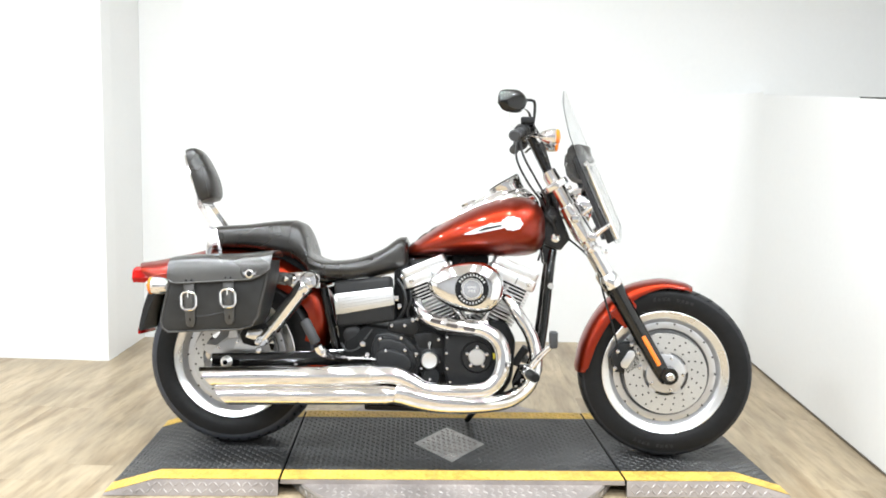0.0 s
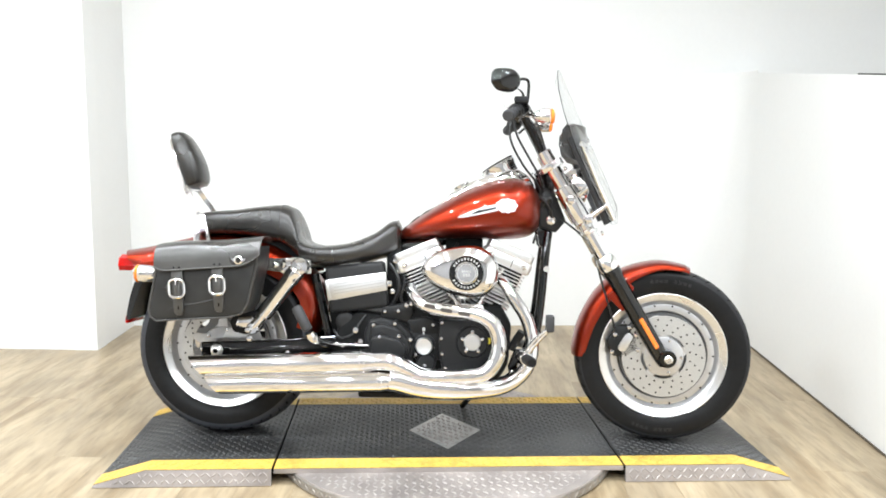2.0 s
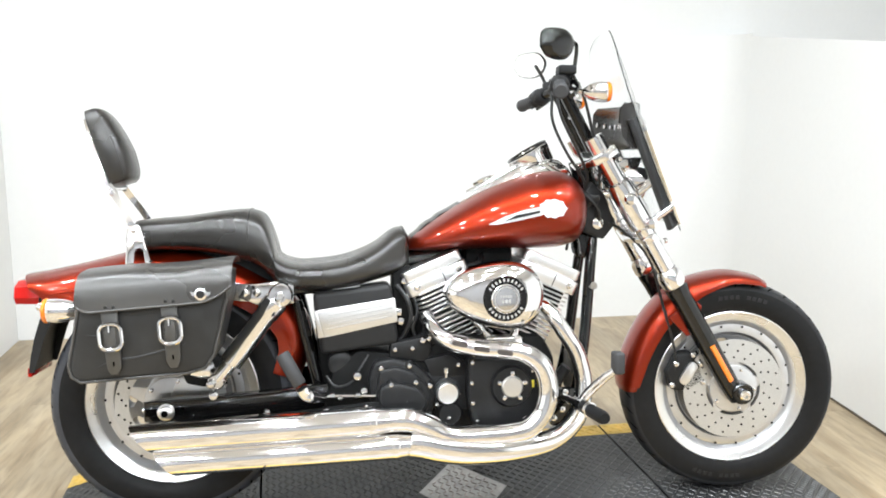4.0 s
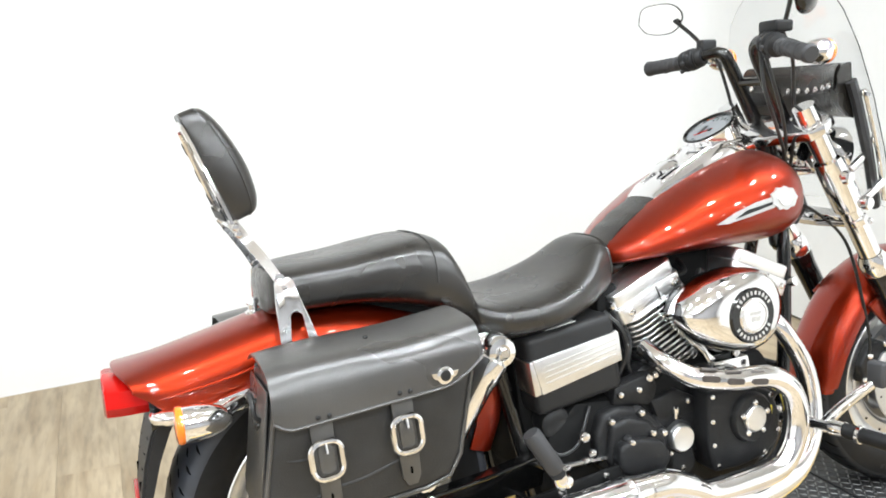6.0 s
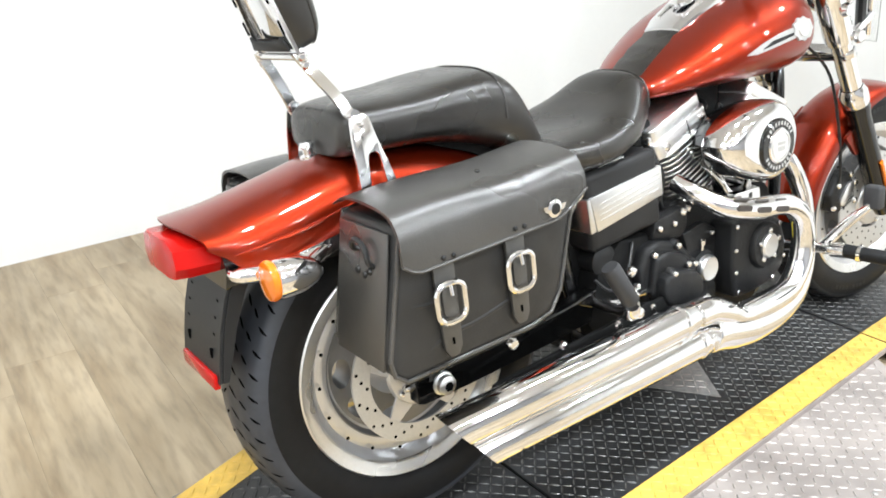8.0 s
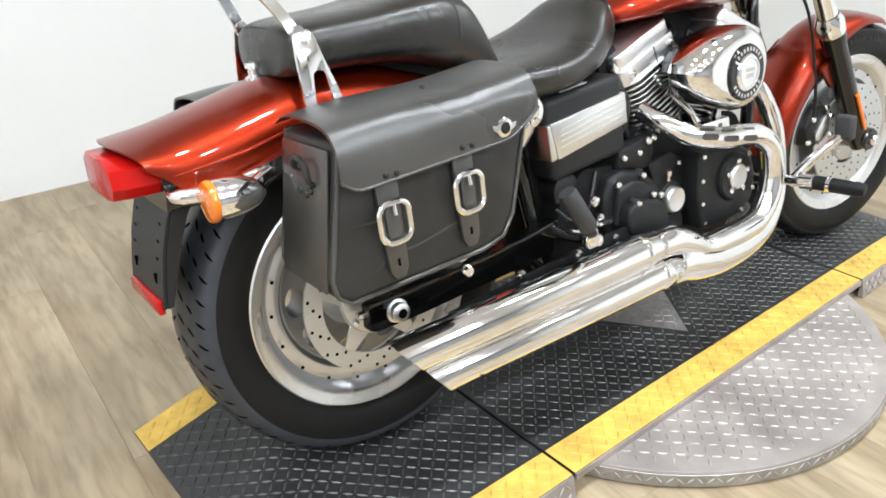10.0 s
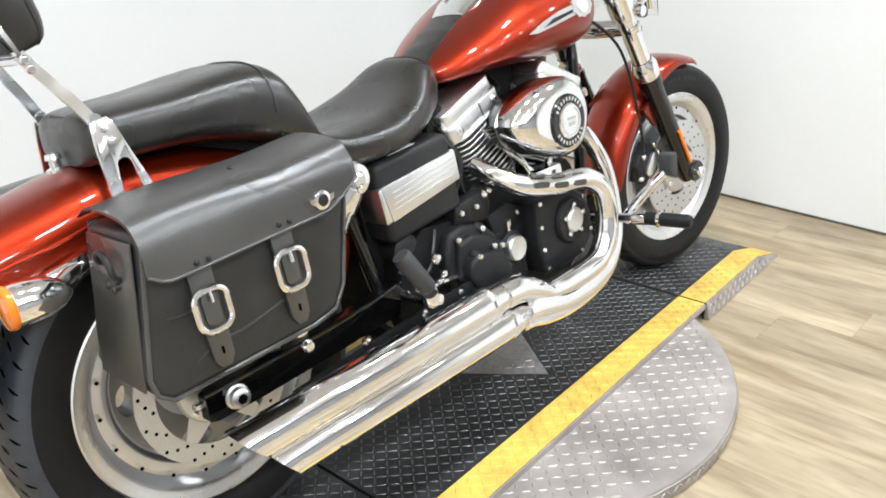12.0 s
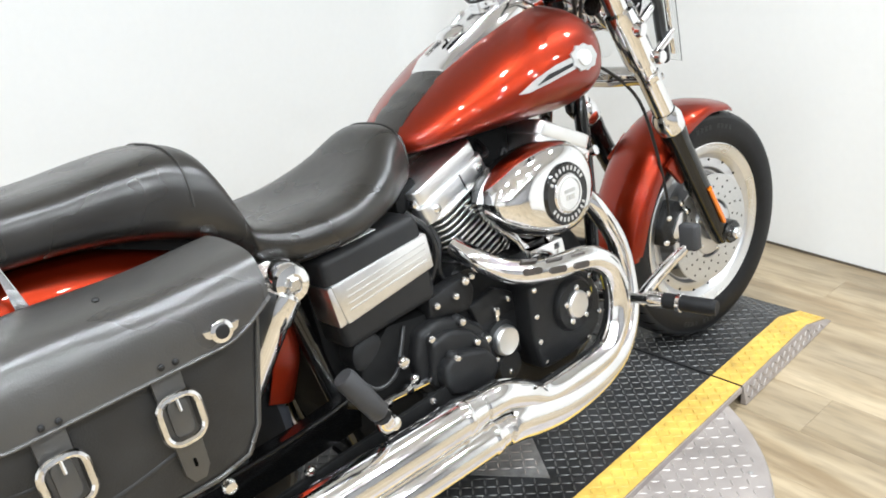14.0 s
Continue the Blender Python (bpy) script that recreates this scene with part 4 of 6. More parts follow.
        ring.append(ring[1])
        bm = moved(tube(ring, 0.0048, 8, smooth=False), m)
        part("buckle", moved(bm, Matrix.Translation((0, 0, -0.020))) if s > 0 else flipped(bm), M_CHROME, bag, "chrome buckle")
        bm = moved(tube([(0, 0.014, 0.034), (0, 0.017, 0.012)], 0.0028, 8), m)
        part("buckle_pin", moved(bm, Matrix.Translation((0, 0, -0.020))) if s > 0 else flipped(bm), M_CHROME, bag)
        bm = moved(prism(rounded(0.004, 0.012, 0.0019), "y", 0.0038, 0.0050), m @ Matrix.Translation((0, 0, -0.066)))
        part("strap_hole", moved(bm, Matrix.Translation((0, 0, -0.020))) if s > 0 else flipped(bm), M_SHADE_MARK, bag)
        for dx in (-0.009, 0.009):
            bm = bolt((bx + dx, 0.354, zz + 0.071), 0.0040, 0.0035, (0, 1, 0))
            part("rivet", moved(bm, Matrix.Translation((0, 0, -0.020))) if s > 0 else flipped(bm), M_MATTE, bag, "dark rivet")
    bm = bolt((0.0, 0.318, 0.728), 0.0045, 0.003, (0, 0.3, 1))
    part("rivet", moved(bm, Matrix.Translation((0, 0, -0.020))) if s > 0 else flipped(bm), M_MATTE, bag)
    c = (0.120, 0.3545, 0.652)
    bm = rod(c, (c[0], c[1] + 1, c[2]), [(0, 0), (0.014, 0), (0.015, 0.002), (0.011, 0.004), (0, 0.004)], 20)
    con = part("round_badge", moved(bm, Matrix.Translation((0, 0, -0.020))) if s > 0 else flipped(bm), M_CHROME, bag, "small chrome winged round badge")
    bm = rod((c[0], c[1] + 0.004, c[2]), (c[0], c[1] + 1, c[2]), [(0, 0), (0.0095, 0), (0.0085, 0.0015), (0, 0.002)], 16)
    part("badge_face", moved(bm, Matrix.Translation((0, 0, -0.020))) if s > 0 else flipped(bm), M_MATTE, con)
    for k in (-1, 1):
        bm = prism([(c[0] + k * 0.012, c[2] + 0.005), (c[0] + k * 0.024, c[2] + 0.006), (c[0] + k * 0.021, c[2] - 0.002), (c[0] + k * 0.016, c[2] - 0.005), (c[0] + k * 0.012, c[2] - 0.005)], "y", c[1] - 0.002, c[1] + 0.002)
        part("badge_wing", moved(bm, Matrix.Translation((0, 0, -0.020))) if s > 0 else flipped(bm), M_CHROME, con)
    # handle ring on the rear end
    bm = tube([(-0.168, 0.240, 0.632), (-0.180, 0.238, 0.636), (-0.184, 0.248, 0.650), (-0.184, 0.266, 0.652), (-0.184, 0.282, 0.640), (-0.183, 0.286, 0.622), (-0.170, 0.284, 0.612)], 0.0045, 8)
    part("end_loop", moved(bm, Matrix.Translation((0, 0, -0.020))) if s > 0 else flipped(bm), M_CABLE, bag, "black end loop")
    for ly, lz in ((0.242, 0.600), (0.262, 0.596), (0.276, 0.604)):
        bm = bolt((-0.170, ly, lz), 0.006, 0.010, (-1, 0, 0.1))
        part("end_rivet", moved(bm, Matrix.Translation((0, 0, -0.020))) if s > 0 else flipped(bm), M_CABLE, bag)


saddlebag(-1)
saddlebag(1)

# fuel tank
TANK = [(0.640, 0.742, 0.012, 0.010, 0.010), (0.650, 0.745, 0.050, 0.024, 0.012), (0.68, 0.752, 0.098, 0.041, 0.020), (0.72, 0.765, 0.132, 0.058, 0.032), (0.78, 0.785, 0.163, 0.077, 0.050), (0.875, 0.812, 0.192, 0.104, 0.076),
        (0.985, 0.835, 0.208, 0.123, 0.098), (1.07, 0.845, 0.206, 0.124, 0.106), (1.12, 0.848, 0.182, 0.108, 0.100), (1.148, 0.848, 0.140, 0.084, 0.084), (1.164, 0.848, 0.085, 0.056, 0.058), (1.170, 0.848, 0.02, 0.02, 0.02)]
trings = [superring(x, zc, w, hu, hd, 48, 2.25) for x, zc, w, hu, hd in spline(TANK, 5)]
tank = part("fuel_tank", loft(trings), M_PAINT, bike, "glossy copper-red teardrop fuel tank")


def tank_top(x, y=0.0):
    best = min(trings, key=lambda r: abs(r[0][0] - x))
    up = [p for p in best if p[2] >= np.mean([q[2] for q in best])]
    return float(np.interp(y, [p[1] for p in sorted(up, key=lambda p: p[1])], [p[2] for p in sorted(up, key=lambda p: p[1])]))


def tank_side(x, z):
    best = min(trings, key=lambda r: abs(r[0][0] - x))
    right = sorted([(p[2], p[1]) for p in best if p[1] <= 0])
    return float(np.interp(z, [a for a, _ in right], [b for _, b in right]))


# leather strip and chrome console on top of the tank
rings = []
for x in np.linspace(0.645, 0.815, 12):
    w = 0.046 + 0.006 * (x - 0.64) / 0.24
    rings.append([(x, y, tank_top(x, y) + h) for y, h in ((-w, -0.004), (-w, 0.002), (-w * 0.7, 0.0035), (0, 0.004), (w * 0.7, 0.0035), (w, 0.002), (w, -0.004))])
part("tank_strip", loft(rings), M_SEAT, tank, "black leather strip along the tank")
rings = []
for x, w, h in ((0.798, 0.050, 0.006), (0.83, 0.060, 0.008), (0.88, 0.068, 0.012), (0.92, 0.073, 0.018), (0.96, 0.076, 0.026), (1.0, 0.075, 0.034), (1.05, 0.068, 0.040), (1.09, 0.060, 0.038), (1.125, 0.046, 0.028), (1.145, 0.026, 0.012)):
    zt = tank_top(x)
    rings.append([(x, y * w, tank_top(x, y * w) - 0.004 if k in (0, 8) else zt + h * v) for k, (y, v) in enumerate(((-1, 0), (-0.98, 0.3), (-0.85, 0.7), (-0.5, 0.95), (0, 1.0), (0.5, 0.95), (0.85, 0.7), (0.98, 0.3), (1, 0)))])
con = part("console", loft(rings), M_CHROME, tank, "chrome tank console with a round speedometer")
DIAL, DIAL_UP = Vector((1.012, 0, 1.016)), Vector((-0.52, 0, 0.854))
sp = part("speedometer", rod(DIAL, DIAL + DIAL_UP, [(0, -0.085), (0.056, -0.085), (0.060, -0.045), (0.064, -0.016), (0.0665, -0.006), (0.0665, 0.005), (0.063, 0.009), (0.058, 0.006), (0.057, 0.000), (0, 0.000)], 44), M_CHROME, con, "chrome speedometer housing with a round bezel")
part("gauge_hood", rod(DIAL, DIAL + DIAL_UP, [(0.0572, 0.0062), (0.0630, 0.0092), (0.0650, 0.0075), (0.0655, 0.0100), (0.0628, 0.0122), (0.0570, 0.0085)], 44), M_BLACK, con, "black gauge rim")
part("gauge_face", rod(DIAL, DIAL + DIAL_UP, [(0, 0.0006), (0.0565, 0.0006), (0.0565, 0.0016), (0, 0.0016)], 40), M_GAUGE, con, "pale round gauge face")
on_dial = aim(DIAL, DIAL + DIAL_UP)
for k in range(17):
    u = radians(-210 + 15 * k)
    part("gauge_tick", moved(box(-0.0012, 0.0012, 0.042, 0.052, 0.0016, 0.0022), on_dial @ Matrix.Rotation(u, 4, "Z")), M_SHADE_MARK, con)
part("gauge_needle", moved(box(-0.0012, 0.0012, -0.008, 0.040, 0.0022, 0.0034), on_dial @ Matrix.Rotation(radians(125), 4, "Z")), M_RED, con, "red gauge needle")
part("gauge_window", moved(box(-0.018, 0.018, -0.030, -0.018, 0.0016, 0.0022), on_dial @ Matrix.Rotation(radians(-90), 4, "Z")), M_MATTE, con)
part("gauge_hub", moved(turned([(0.006, 0.0016), (0.006, 0.004), (0, 0.0046)], axis="z", seg=14), on_dial), M_MATTE, con)
for s in (-1, 1):
    part("console_ridge", tube([(x, s * w, tank_top(x, s * w) + 0.010 + h) for x, w, h in ((0.83, 0.034, 0.0), (0.90, 0.040, 0.006), (0.96, 0.048, 0.014))], [0.003, 0.006, 0.006], 10), M_CHROME, con)
    part("console_screw", bolt((0.930, s * 0.052, tank_top(0.93) + 0.012), 0.006, 0.005, (-0.2, 0, 1)), M_CHROME, con)
part("filler_cap", rod((0.875, 0, tank_top(0.875) + 0.018), (0.875 - 0.4, 0, tank_top(0.875) + 0.9), [(0, 0), (0.030, 0), (0.031, 0.008), (0.024, 0.013), (0, 0.015)], 28), M_CHROME, con)
for x in (0.965, 0.985):
    part("indicator_lamp", bolt((x, -0.03, tank_top(x) + 0.038), 0.005, 0.004, (-0.3, 0, 1)), M_AMBER, con)


# winged metal badge on each side of the tank
def tank_badge(s):
    def raised(poly, lift, name, mat, label=""):
        bm = bmesh.new()
        lo = [bm.verts.new((x, -tank_side(x, z) * s * 1.0 - s * -0.001, z)) for x, z in poly]
        hi = [bm.verts.new((x, -tank_side(x, z) * s + s * lift, z)) for x, z in poly]
        n = len(poly)
        bm.faces.new(hi)
        for i in range(n):
            bm.faces.new((lo[i], lo[(i + 1) % n], hi[(i + 1) % n], hi[i]))
        return part(name, bm, mat, tank, label)
    star = []
    for k in range(18):
        u = 2 * math.pi * k / 18
        r = (0.029 if k % 2 else 0.0335) * (1 + 0.10 * math.cos(2 * u))
        star.append((1.030 + r * math.cos(u) * 1.10, 0.856 + r * math.sin(u) * 0.90))
    raised(star, 0.005, "tank_badge", M_DISC, "chrome shield badge")
    raised([(1.030 + 0.020 * math.cos(u), 0.856 + 0.016 * math.sin(u)) for u in np.linspace(0, 2 * math.pi, 14)[:-1]], 0.0065, "badge_boss", M_ROCKER)
    raised([(0.855, 0.812), (0.88, 0.812), (0.93, 0.822), (1.0, 0.838), (1.0, 0.862), (0.95, 0.852), (0.90, 0.835)], 0.003, "badge_streak", M_DISC, "brushed tapering streak")
    raised([(0.90, 0.822), (1.0, 0.846), (1.0, 0.852), (0.93, 0.838)], 0.004, "badge_line", M_MATTE)


tank_badge(-1)
tank_badge(1)

# ---- front end, turned a little to its right ----


def fpart(name, bm, mat, parent, label=""):
    return part(name, moved(bm, STEER), mat, parent, label)


FX = 0.138


def along(f, y, off=0.0):
    """A point on the fork leg: f metres up from the axle."""
    d = Vector((1.172 - 1.598, 0, 1.035 - 0.318)).normalized()
    n = Vector((d.z, 0, -d.x))
    return Vector((1.618, y, 0.326)) + d * f + n * off


UPF = Vector((1.172 - 1.598, 0, 1.035 - 0.318)).normalized()
for s in (-1, 1):
    y = s * FX
    leg = fpart("fork_leg", rod(along(-0.03, y), along(1, y), [(0, 0.0), (0.022, 0.002), (0.026, 0.02), (0.029, 0.06), (0.030, 0.20), (0.031, 0.36), (0.034, 0.385), (0.033, 0.40), (0, 0.40)], 24), M_BLACK, bike, "black fork slider with chrome upper tube")
    fpart("fork_tube", rod(along(0.36, y), along(1, y), [(0.026, 0), (0.026, 0.10), (0.026, 0.50), (0, 0.50)], 24), M_CHROME, leg, "chrome fork tube")
    fpart("dust_seal", rod(along(0.368, y), along(1, y), [(0.034, 0), (0.0365, 0.006), (0.0365, 0.035), (0.031, 0.048), (0.028, 0.055)], 24), M_CHROME, leg, "chrome collar")
    fpart("fork_cover", rod(along(0.56, y), along(1, y), [(0.026, 0), (0.034, 0.008), (0.036, 0.03), (0.036, 0.13), (0.034, 0.15), (0.026, 0.155)], 24), M_CHROME, leg, "chrome fork cover")
    fpart("axle_clamp", rod((1.636, s * (FX - 0.02), 0.326), (1.636, s * 1, 0.326), [(0, 0), (0.030, 0), (0.032, 0.01), (0.032, 0.05), (0.028, 0.055), (0, 0.055)], 24), M_BLACK, leg)
    fpart("axle_nut", rod((1.636, s * (FX + 0.034), 0.326), (1.636, s * 1, 0.326), [(0, 0), (0.016, 0), (0.016, 0.014), (0.012, 0.018), (0.007, 0.018), (0.007, 0.012), (0, 0.012)], 12), M_CHROME, leg, "chrome axle nut")
    a, b = along(0.045, y), along(0.165, y)
    off = Vector((0, s * 0.031, 0)) + Vector((UPF.z, 0, -UPF.x)) * 0.004
    fpart("reflector", tube([tuple(a + off), tuple(a + UPF * 0.01 + off), tuple(b + off)], [0.010, 0.0105, 0.010], 10, smooth=False, flat=0.6), M_AMBER, leg, "amber side reflector")
    # upper and lower yokes
for nm, f, hh, rr in (("lower_yoke", 0.53, 0.011, 0.55), ("upper_yoke", 0.80, 0.014, 1.0)):
    poly = [(0.045, -FX - 0.0), (0.04, -FX - 0.03), (0.0, -FX - 0.043), (-0.04, -FX - 0.03), (-0.045, -FX), (-0.07, -0.05), (-0.075, 0), (-0.07, 0.05), (-0.045, FX), (-0.04, FX + 0.03), (0.0, FX + 0.043), (0.04, FX + 0.03), (0.045, FX), (0.03, 0)]
    poly = [(a * rr, b * (0.9 + 0.1 * rr)) for a, b in poly]
    c = along(f, 0)
    m = Matrix(((UPF.z, 0, UPF.x, c.x), (0, 1, 0, 0), (-UPF.x, 0, UPF.z, c.z), (0, 0, 0, 1)))
    yk = fpart(nm, moved(prism(poly, "z", -hh, hh, 0.006, 3), m), M_CHROME, bike, "chrome fork yoke")
    for s in (-1, 1):
        fpart("yoke_cap", rod(along(f + hh - 0.002, s * FX), along(f + 1, s * FX), [(0, 0), (0.026, 0), (0.027, 0.010), (0.020, 0.016), (0.012, 0.018), (0, 0.018)], 6), M_CHROME, yk)
        fpart("pinch_bolt", bolt(tuple(c + Vector((0.045, s * FX, -0.01))), 0.008, 0.010, (1, 0, 0.4)), M_CHROME, yk)

# front brake caliper and hose
cal = fpart("front_caliper", prism([(1.425, 0.375), (1.455, 0.43), (1.50, 0.435), (1.535, 0.40), (1.545, 0.345), (1.50, 0.315), (1.445, 0.32)], "y", -0.055, -0.105, 0.008, 3), M_ENGINE, bike, "black front brake caliper")
fpart("caliper_cap", prism([(p[0] + 1.493, p[1] + 0.372) for p in [(x * math.cos(1.05) - z * math.sin(1.05), x * math.sin(1.05) + z * math.cos(1.05)) for x, z in rounded(0.074, 0.030, 0.0145)]], "y", -0.104, -0.112, 0.003), M_STEEL, cal, "bright oval caliper cover")
for bx, bz in ((1.455, 0.40), (1.53, 0.40), (1.445, 0.335), (1.505, 0.428), (1.538, 0.345)):
    fpart("caliper_bolt", bolt((bx, -0.104, bz), 0.0085, 0.008), M_CHROME, cal)
fpart("brake_hose", tube([(1.455, -0.098, 0.36), (1.448, -0.11, 0.44), (1.405, -0.115, 0.58), (1.36, -0.10, 0.72), (1.28, -0.08, 0.80), (1.22, -0.06, 0.83)], 0.0040, 8), M_CABLE, cal)

# headlamps, behind and under the windshield
for s in (-1, 1):
    h = fpart("headlamp", rod((1.27, s * 0.068, 0.955), (1.40, s * 0.068, 0.935), [(0, -0.02), (0.030, -0.018), (0.055, 0.01), (0.064, 0.05), (0.066, 0.07), (0.062, 0.076), (0.056, 0.074)], 32), M_CHROME, bike, "chrome headlamp bowl")
    fpart("headlamp_lens", rod((1.342, s * 0.068, 0.944), (1.47, s * 0.068, 0.924), [(0.058, 0), (0.045, 0.006), (0.02, 0.010), (0, 0.011)], 32), M_WHITELENS, h, "clear headlamp lens")
    fpart("lamp_bracket", tube([(1.225, s * 0.05, 0.90), (1.28, s * 0.068, 0.905), (1.31, s * 0.068, 0.90)], 0.012, 10), M_CHROME, h)
    fpart("clamp_ball", rod(along(0.66, s * (FX + 0.03)), along(0.66, s * 1), [(0, 0), (0.012, 0), (0.018, 0.008), (0.014, 0.018), (0, 0.022)], 16), M_CHROME, h)
    fpart("clamp_ball", rod(along(0.57, s * (FX + 0.03), 0.02), along(0.57, s * 1, 0.02), [(0, 0), (0.012, 0), (0.018, 0.008), (0.014, 0.018), (0, 0.022)], 16), M_CHROME, h)
    fpart("shield_clamp", tube([tuple(along(0.66, s * (FX + 0.02), 0.03)), tuple(along(0.67, s * (FX + 0.025), 0.09))], 0.010, 10), M_CHROME, h)
    fpart("shield_clamp", tube([tuple(along(0.57, s * (FX + 0.02), 0.03)), tuple(along(0.58, s * (FX + 0.025), 0.10))], 0.010, 10), M_CHROME, h)

# windshield: a curved clear sheet with dark lower bracing
def shield_pt(u, v):
    """u from -1 to 1 across, v from 0 (bottom) to 1 (top)."""
    half = float(np.interp(v, (0, 0.25, 0.5, 0.7, 0.85, 0.95, 1), (0.172, 0.215, 0.234, 0.226, 0.194, 0.146, 0.090)))
    y = u * half
    x = 1.462 - 0.225 * v - 1.12 * y * y
    zb = 0.806 + 0.065 * (abs(u) < 0.45) * (0.45 - abs(u)) / 0.45
    zt = 1.378 - 0.012 * abs(u) ** 2
    return Vector((x, y, zb + (zt - zb) * v))


def shield_sheet(thick):
    nu, nv = 24, 26
    bm = bmesh.new()
    front = [[bm.verts.new(shield_pt(-1 + 2 * i / nu, j / nv)) for i in range(nu + 1)] for j in range(nv + 1)]
    back = [[bm.verts.new(shield_pt(-1 + 2 * i / nu, j / nv) + Vector((-thick, 0, -thick * 0.4))) for i in range(nu + 1)] for j in range(nv + 1)]
    for j in range(nv):
        for i in range(nu):
            bm.faces.new((front[j][i], front[j][i + 1], front[j + 1][i + 1], front[j + 1][i]))
            bm.faces.new((back[j][i + 1], back[j][i], back[j + 1][i], back[j + 1][i + 1]))
    for i in range(nu):
        bm.faces.new((front[0][i + 1], front[0][i], back[0][i], back[0][i + 1]))
        bm.faces.new((front[nv][i], front[nv][i + 1], back[nv][i + 1], back[nv][i]))
    for j in range(nv):
        bm.faces.new((front[j][0], front[j + 1][0], back[j + 1][0], back[j][0]))
        bm.faces.new((front[j + 1][nu], front[j][nu], back[j][nu], back[j + 1][nu]))
    return bm


ws = fpart("windshield", shield_sheet(0.0025), M_SHIELD, bike, "clear curved acrylic windshield")
ws.visible_shadow = False
for s in (-1, 1):
    line = [tuple(shield_pt(s * 0.80, v) + Vector((0.004, 0, 0))) for v in np.linspace(0.03, 0.52, 8)]
    inner = [tuple(shield_pt(s * 0.74, v) + Vector((-0.020, 0, -0.004))) for v in np.linspace(0.02, 0.56, 8)]
    fpart("shield_trim", tube(line, 0.0065, 8), M_CHROME, ws, "chrome vertical strip")
    fpart("shield_brace", tube(inner, 0.026, 8, flat=0.5), M_MATTE, ws, "black inner brace")
    for v in (0.08, 0.30, 0.50):
        fpart("shield_screw", bolt(tuple(shield_pt(s * 0.74, v) + Vector((-0.006, s * 0.004, 0))), 0.009, 0.012, (0.6, s * 0.6, 0.3)), M_CHROME, ws)
fpart("shield_strip", tube([tuple(shield_pt(u, 0.50) + Vector((0.003, 0, 0))) for u in np.linspace(-0.86, 0.86, 12)], 0.006, 8), M_CHROME, ws)
# leather pouch on the inside of the windshield
pr = []
for y in np.linspace(-0.168, 0.168, 15):
    bow = -0.085 * (y / 0.215) ** 2
    e = 1 - abs(y / 0.168) ** 5 * 0.25
    pr.append([(1.351 + bow, y, 1.032), (1.328 + bow, y, 1.040), (1.306 + bow, y, 1.066), (1.298 + bow, y, 1.106), (1.298 + bow, y, 1.126 + 0.012 * e), (1.308 + bow, y, 1.146 + 0.012 * e), (1.326 + bow, y, 1.162), (1.337 + bow, y, 1.162)])
pouch = fpart("windshield_pouch", loft(pr), M_SEAT, bike, "black leather pouch with a row of chrome studs")
fl = []
for y in np.linspace(-0.160, 0.160, 15):
    bow = -0.085 * (y / 0.215) ** 2
    dz = 0.018 * math.cos(y / 0.174 * math.pi / 2)
    fl.append([(1.306 + bow, y, 1.162), (1.292 + bow, y, 1.144), (1.290 + bow, y, 1.106 - dz), (1.293 + bow, y, 1.106 - dz), (1.296 + bow, y, 1.142), (1.309 + bow, y, 1.158)])
fpart("pouch_flap", loft(fl), M_SEAT, pouch)
for k in range(-4, 5):
    y = k * 0.034
    bow = -0.085 * (y / 0.215) ** 2
    fpart("stud", bolt((1.290 + bow, y, 1.114 - 0.016 * math.cos(y / 0.174 * math.pi / 2)), 0.0075, 0.006, (-1, 0, 0.1)), M_CHROME, pouch, "chrome stud")

# handlebar with its two risers
BAR = {-1: [(1.198, -0.052, 1.030), (1.150, -0.054, 1.120), (1.110, -0.057, 1.192), (1.096, -0.075, 1.216), (1.087, -0.105, 1.220), (1.074, -0.165, 1.206), (1.058, -0.270, 1.184)],
       1: [(1.198, 0.052, 1.030), (1.150, 0.054, 1.120), (1.114, 0.057, 1.186), (1.101, 0.068, 1.203), (1.086, 0.092, 1.202), (1.058, 0.160, 1.186), (1.038, 0.270, 1.178)]}
bar = fpart("handlebar", merge(*[tube(BAR[s], [0.018, 0.0175, 0.0165, 0.015, 0.0135, 0.0128, 0.0125], 14) for s in (-1, 1)]), M_BLACK, bike, "black T-shaped handlebar on tall risers")
fpart("cross_brace", tube([(1.146, -0.05, 1.128), (1.146, 0.05, 1.128)], 0.011, 10), M_BLACK, bar)
